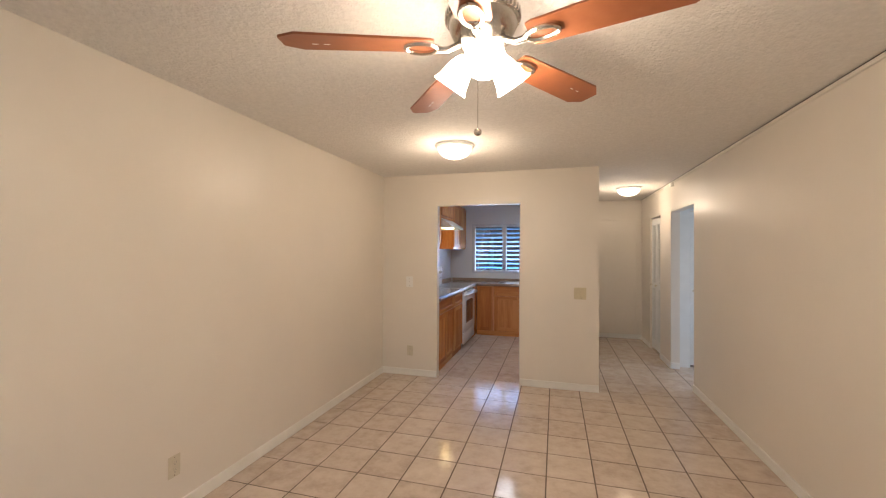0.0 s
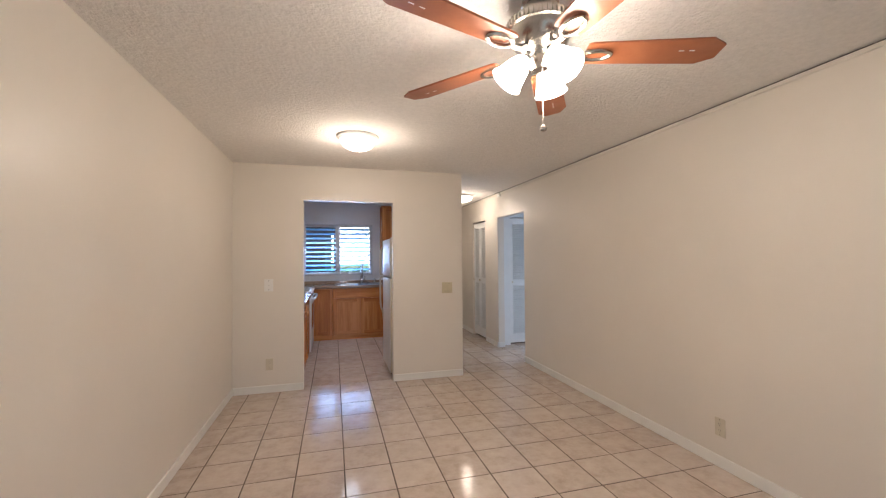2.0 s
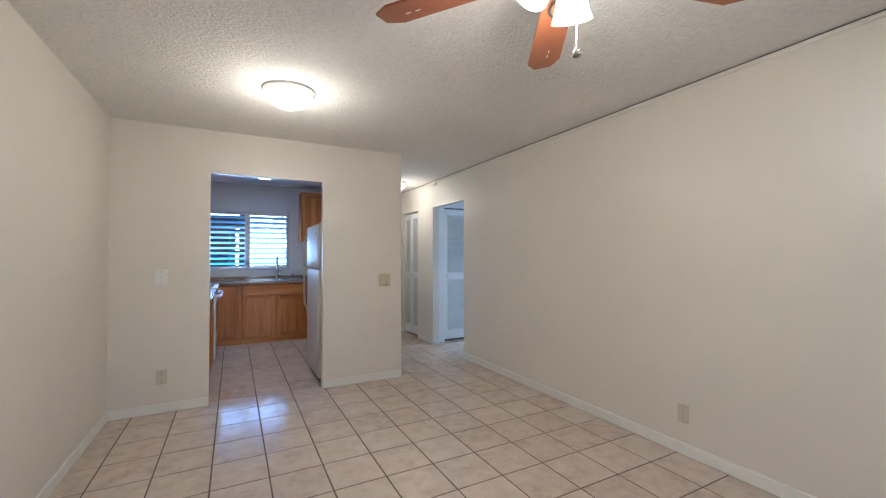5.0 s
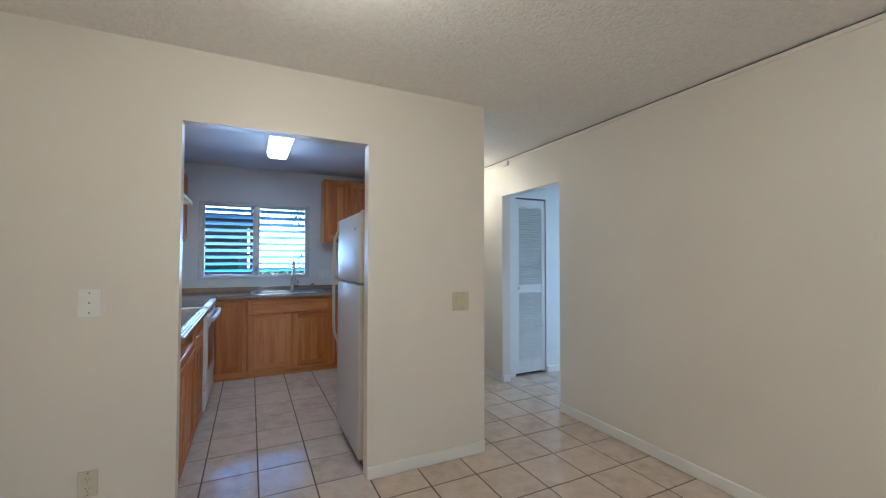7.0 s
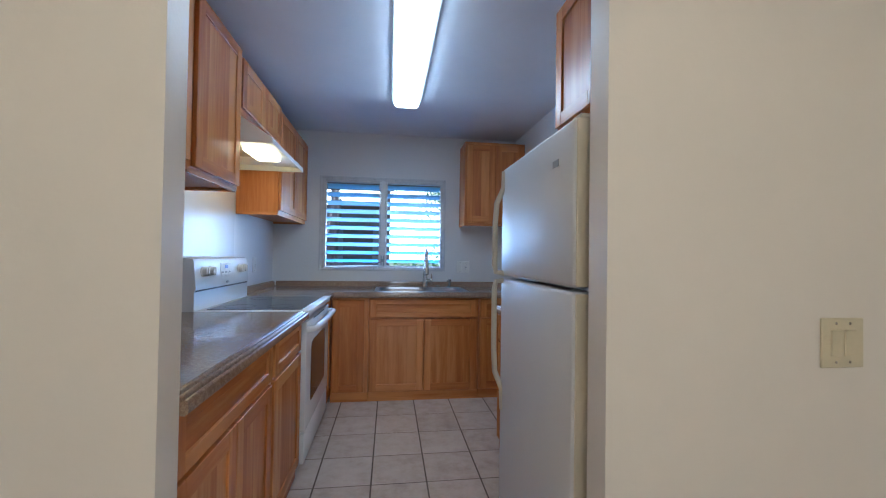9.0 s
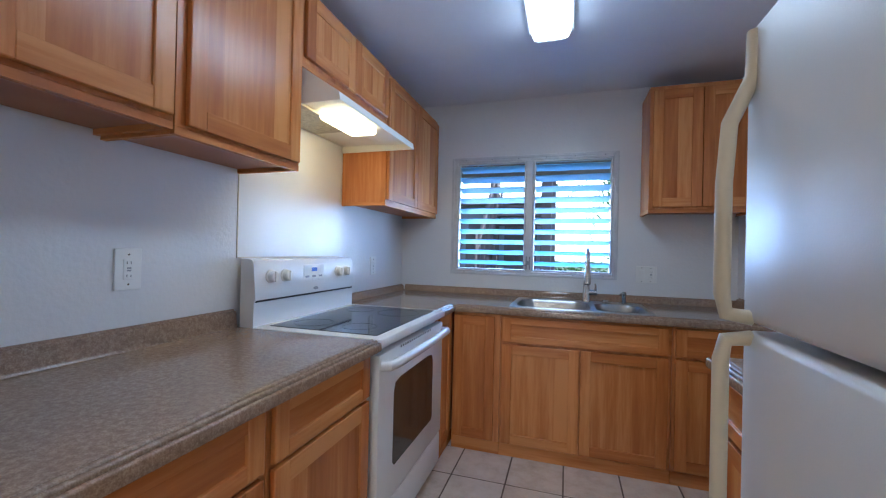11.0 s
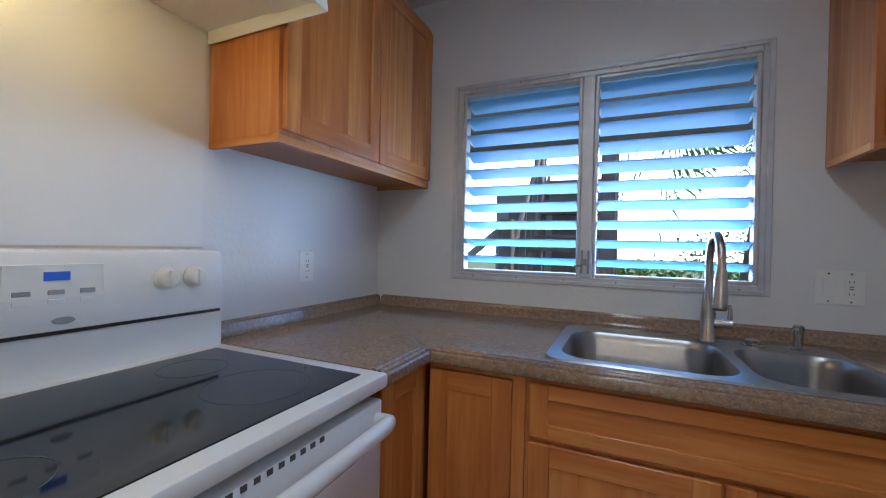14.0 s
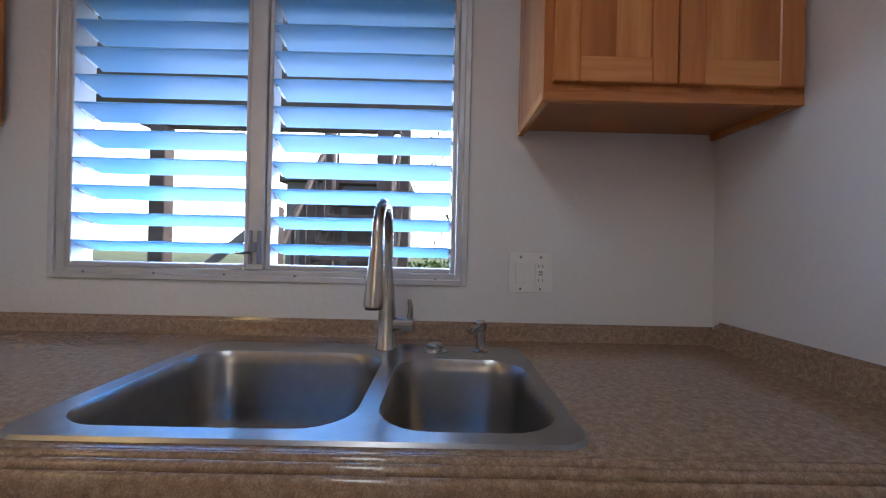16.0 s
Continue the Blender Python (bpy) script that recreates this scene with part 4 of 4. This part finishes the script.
# ---- outside the kitchen window ----
GROUND = paint("grass ground", (0.09, 0.13, 0.04), 0.9, 0, 0.3, 0.6, 8, 0.5, 0.05)
STAIRM = paint("brown painted timber", (0.22, 0.18, 0.18), 0.7, 0, 0.2, 4, 30, 0.2, 0.004)
STUCCO = paint("grey stucco", (0.40, 0.39, 0.42), 0.8, 0, 0.04, 2, 50, 0.3, 0.005)
LEAF = paint("palm leaf green", (0.12, 0.24, 0.05), 0.5, 0, 0.4, 3)
BARK = paint("palm bark", (0.20, 0.16, 0.12), 0.9, 0, 0.3, 6, 20, 0.6, 0.02)
setting("ground", boxes((-120, -120, -0.4, 120, 240, -0.15)), GROUND, "green lawn running to the distance", "ground")
setting("foundation", boxes((-0.12, -1.7, -0.15, 6.7, 9.5, -0.0605)), STUCCO, "grey concrete slab under the rooms", "foundation")
setting("roof_eave", boxes((-1.5, 8.04, 2.25, 4.2, 10.2, 2.42)), STAIRM, "dark timber eave over the window", "eave")
st = thing("exterior_staircase", (-0.6, 11.2, -0.15), "dark brown timber outdoor staircase with open treads", "staircase")
for px, py, pz in ((-1.12, 10.6, 2.9), (1.06, 10.6, 2.9), (1.06, 12.6, 4.2), (-0.05, 12.6, 4.2), (-0.02, 10.6, 1.55)):
    part("post", box(bmesh.new(), px - 0.075, py - 0.075, -0.15, px + 0.075, py + 0.075, pz, 0.01), STAIRM, st)
for i in range(13):
    part("tread", box(bmesh.new(), 0.03, 10.55 + i * 0.2, 0.05 + i * 0.19, 1.0, 10.82 + i * 0.2, 0.095 + i * 0.19, 0.005), STAIRM, st)
for xx in (-0.02, 1.0):
    part("stringer", prism(bmesh.new(), [(10.4, -0.15), (10.75, -0.15), (13.2, 2.2), (13.2, 2.5)], "x", xx, xx + 0.05), STAIRM, st)
    part("handrail", tube(bmesh.new(), [(xx + 0.02, 10.5, 0.95), (xx + 0.02, 13.1, 3.35)], 0.035, 8), STAIRM, st)
    for i in range(7):
        part("baluster", box(bmesh.new(), xx, 10.7 + i * 0.36, 0.15 + i * 0.335, xx + 0.035, 10.735 + i * 0.36, 1.12 + i * 0.335), STAIRM, st)
part("side_rail", tube(bmesh.new(), [(-1.5, 10.62, 0.28), (-0.02, 10.62, 1.5)], 0.045, 8), STUCCO, st, "pale diagonal rail")
for i in range(8):
    part("picket", box(bmesh.new(), -1.04 + i * 0.14, 10.58, -0.15, -0.98 + i * 0.14, 10.61, 0.95), STAIRM, st)
part("beam", box(bmesh.new(), -1.3, 10.52, 2.3, 1.2, 10.68, 2.5, 0.01), STAIRM, st)
# Glowing board added for an overexposed white sky and brighter floor reflections.
SKYGLOW = glow("glowing sky board", (0.88, 0.95, 1.0), 6.0, (0.8, 0.8, 0.8))
setting("backdrop", boxes((-90, 80, -2, 90, 80.5, 60)), SKYGLOW, "glowing sheet added for the overexposed white sky", "sky")
nb = thing("storage_shed", (0, 14, -0.15), "grey stucco storage building behind the outdoor stairs", "building")
part("wall", box(bmesh.new(), -1.0, 13.4, -0.15, 0.92, 16, 2.25, 0.01), STUCCO, nb)
part("roof", box(bmesh.new(), -1.15, 13.25, 2.25, 1.05, 16.2, 2.36, 0.01), STAIRM, nb)
for xx in (-0.75, 0.05):
    part("door", box(bmesh.new(), xx, 13.36, -0.14, xx + 0.68, 13.399, 1.9, 0.006), STAIRM, nb)



def palm(x, y, h, seed, label):
    rnd = random.Random(seed)
    p = thing("palm_tree", (x, y, -0.15), label, "tree", "palms outside")
    part("trunk", tube(bmesh.new(), [(x + 0.25 * math.sin(i / 4), y, -0.15 + h * i / 8) for i in range(9)], [0.2 - 0.012 * i for i in range(9)], 10), BARK, p, smooth=True)
    tx, tz = x + 0.25 * math.sin(2), h - 0.15
    bm = bmesh.new()
    for k in range(22):
        a, lift, ln = rnd.uniform(0, 2 * math.pi), rnd.uniform(-0.2, 0.9), rnd.uniform(1.7, 2.5)
        dx, dy = math.cos(a), math.sin(a)
        pts = [Vector((tx + dx * ln * s, y + dy * ln * s, tz + ln * (lift * s - 0.95 * s * s))) for s in [i / 12 for i in range(13)]]
        side = Vector((-dy, dx, 0))
        for i in range(1, 13):
            w = 0.42 * math.sin(math.pi * min(1, 0.15 + i / 14)) + 0.05
            for sgn in (-1, 1):
                for off in (0.0, 0.5):
                    base = pts[i - 1].lerp(pts[i], off)
                    along = (pts[i] - pts[i - 1]).normalized()
                    tip = base + side * sgn * w + along * 0.18 - Vector((0, 0, rnd.uniform(0.05, 0.25)))
                    v = [bm.verts.new(base - along * 0.02), bm.verts.new(base + along * 0.03), bm.verts.new(tip)]
                    bm.faces.new(v)
    part("crown", bm, LEAF, p)


palm(2.75, 13.0, 3.2, 3, "green palm tree with drooping fronds outside")
palm(4.9, 15.5, 4.0, 7, "green palm tree with drooping fronds outside")
palm(4.6, 19.0, 5.0, 11, "tall green palm tree further off")


def shrub(x, y, r, h, seed):
    rnd = random.Random(seed)
    s = thing("shrub", (x, y, -0.15), "dense green shrub with small leaves", "shrub", "shrubs outside")
    bm = bmesh.new()
    for k in range(1400):
        v = Vector((rnd.gauss(0, 1), rnd.gauss(0, 1), rnd.gauss(0, 1))).normalized() * rnd.uniform(0.45, 1.0)
        c = Vector((x + v.x * r, y + v.y * r, -0.15 + h * 0.5 * (1 + v.z)))
        e = [Vector((rnd.uniform(-1, 1), rnd.uniform(-1, 1), rnd.uniform(-1, 1))) * 0.075 for _ in range(3)]
        bm.faces.new([bm.verts.new(c + q) for q in e])
    part("leaves", bm, LEAF, s)
    part("stem", tube(bmesh.new(), [(x, y, -0.15), (x + 0.05, y, h * 0.5)], [0.06, 0.03], 8), BARK, s)


for q in ((2.4, 12.5, 0.8, 1.0, 1), (3.9, 12.2, 0.9, 1.5, 2), (1.5, 15.0, 1.1, 1.2, 4), (-0.3, 14.5, 1.0, 0.9, 5), (3.4, 17, 1.4, 2.0, 6)):
    shrub(*q)

# ---- floor tiles ----
PX, PY, G = 0.2985, 0.3055, 0.008
floor = thing("floor", (1.7, 3, 0), "beige ceramic floor tiles with dark brown grout", "floor", "", "structure")
part("grout_bed", boxes((-0.1, -1.7, -0.06, 3.5, 8.0, -0.0025), (3.5, 4.85, -0.06, 5.35, 6.09, -0.0025), (3.5, 6.09, -0.06, 4.25, 7.7, -0.0025)), GROUT, floor)


def tile_bm(bm, x0, y0, x1, y1):
    r = 0.002
    lo = [bm.verts.new(p) for p in ((x0, y0, -0.005), (x1, y0, -0.005), (x1, y1, -0.005), (x0, y1, -0.005))]
    md = [bm.verts.new((*v.co.xy, -0.0012)) for v in lo]
    hi = [bm.verts.new(p) for p in ((x0 + r, y0 + r, 0), (x1 - r, y0 + r, 0), (x1 - r, y1 - r, 0), (x0 + r, y1 - r, 0))]
    for a, b in ((lo, md), (md, hi)):
        for i in range(4):
            bm.faces.new((a[i], a[(i + 1) % 4], b[(i + 1) % 4], b[i]))
    bm.faces.new(hi)


full = bpy.data.meshes.new("tile")
bm_ = bmesh.new()
tile_bm(bm_, -PX / 2 + G / 2, -PY / 2 + G / 2, PX / 2 - G / 2, PY / 2 - G / 2)
bm_.to_mesh(full)
bm_.free()
full.materials.append(TILE)
rest = bmesh.new()
count = 0
for ax0, ax1, ay0, ay1 in ((-0.02, XR + 0.05, -1.6, 7.95), (XR + 0.05, 5.32, 4.88, 6.07)):
    for i in range(-3, 17):
        for j in range(-16, 18):
            x0, y0 = 0.757 + i * PX, 2.95 + j * PY
            a0, b0, a1, b1 = max(x0 + G / 2, ax0), max(y0 + G / 2, ay0), min(x0 + PX - G / 2, ax1), min(y0 + PY - G / 2, ay1)
            if a1 - a0 < 0.01 or b1 - b0 < 0.01:
                continue
            whole = a1 - a0 > PX - G - 0.001 and b1 - b0 > PY - G - 0.001
            hidden = (y0 > 4.6 and x0 > 2.15 and x0 < 2.45) or (y0 > 4.7 and x0 < 0.25)
            if whole and y0 > 0.9 and y0 < 7.0 and not hidden and count < 300 and ax0 < 1:
                o = new("tile", full)
                o.parent = floor
                o.location = Vector((x0 + PX / 2, y0 + PY / 2, random.uniform(-0.0006, 0.0002))) - Vector((1.7, 3, 0))
                count += 1
            else:
                tile_bm(rest, a0, b0, a1, b1)
tagged(part("tiles", rest, TILE, floor), "", "", "", "stuff")
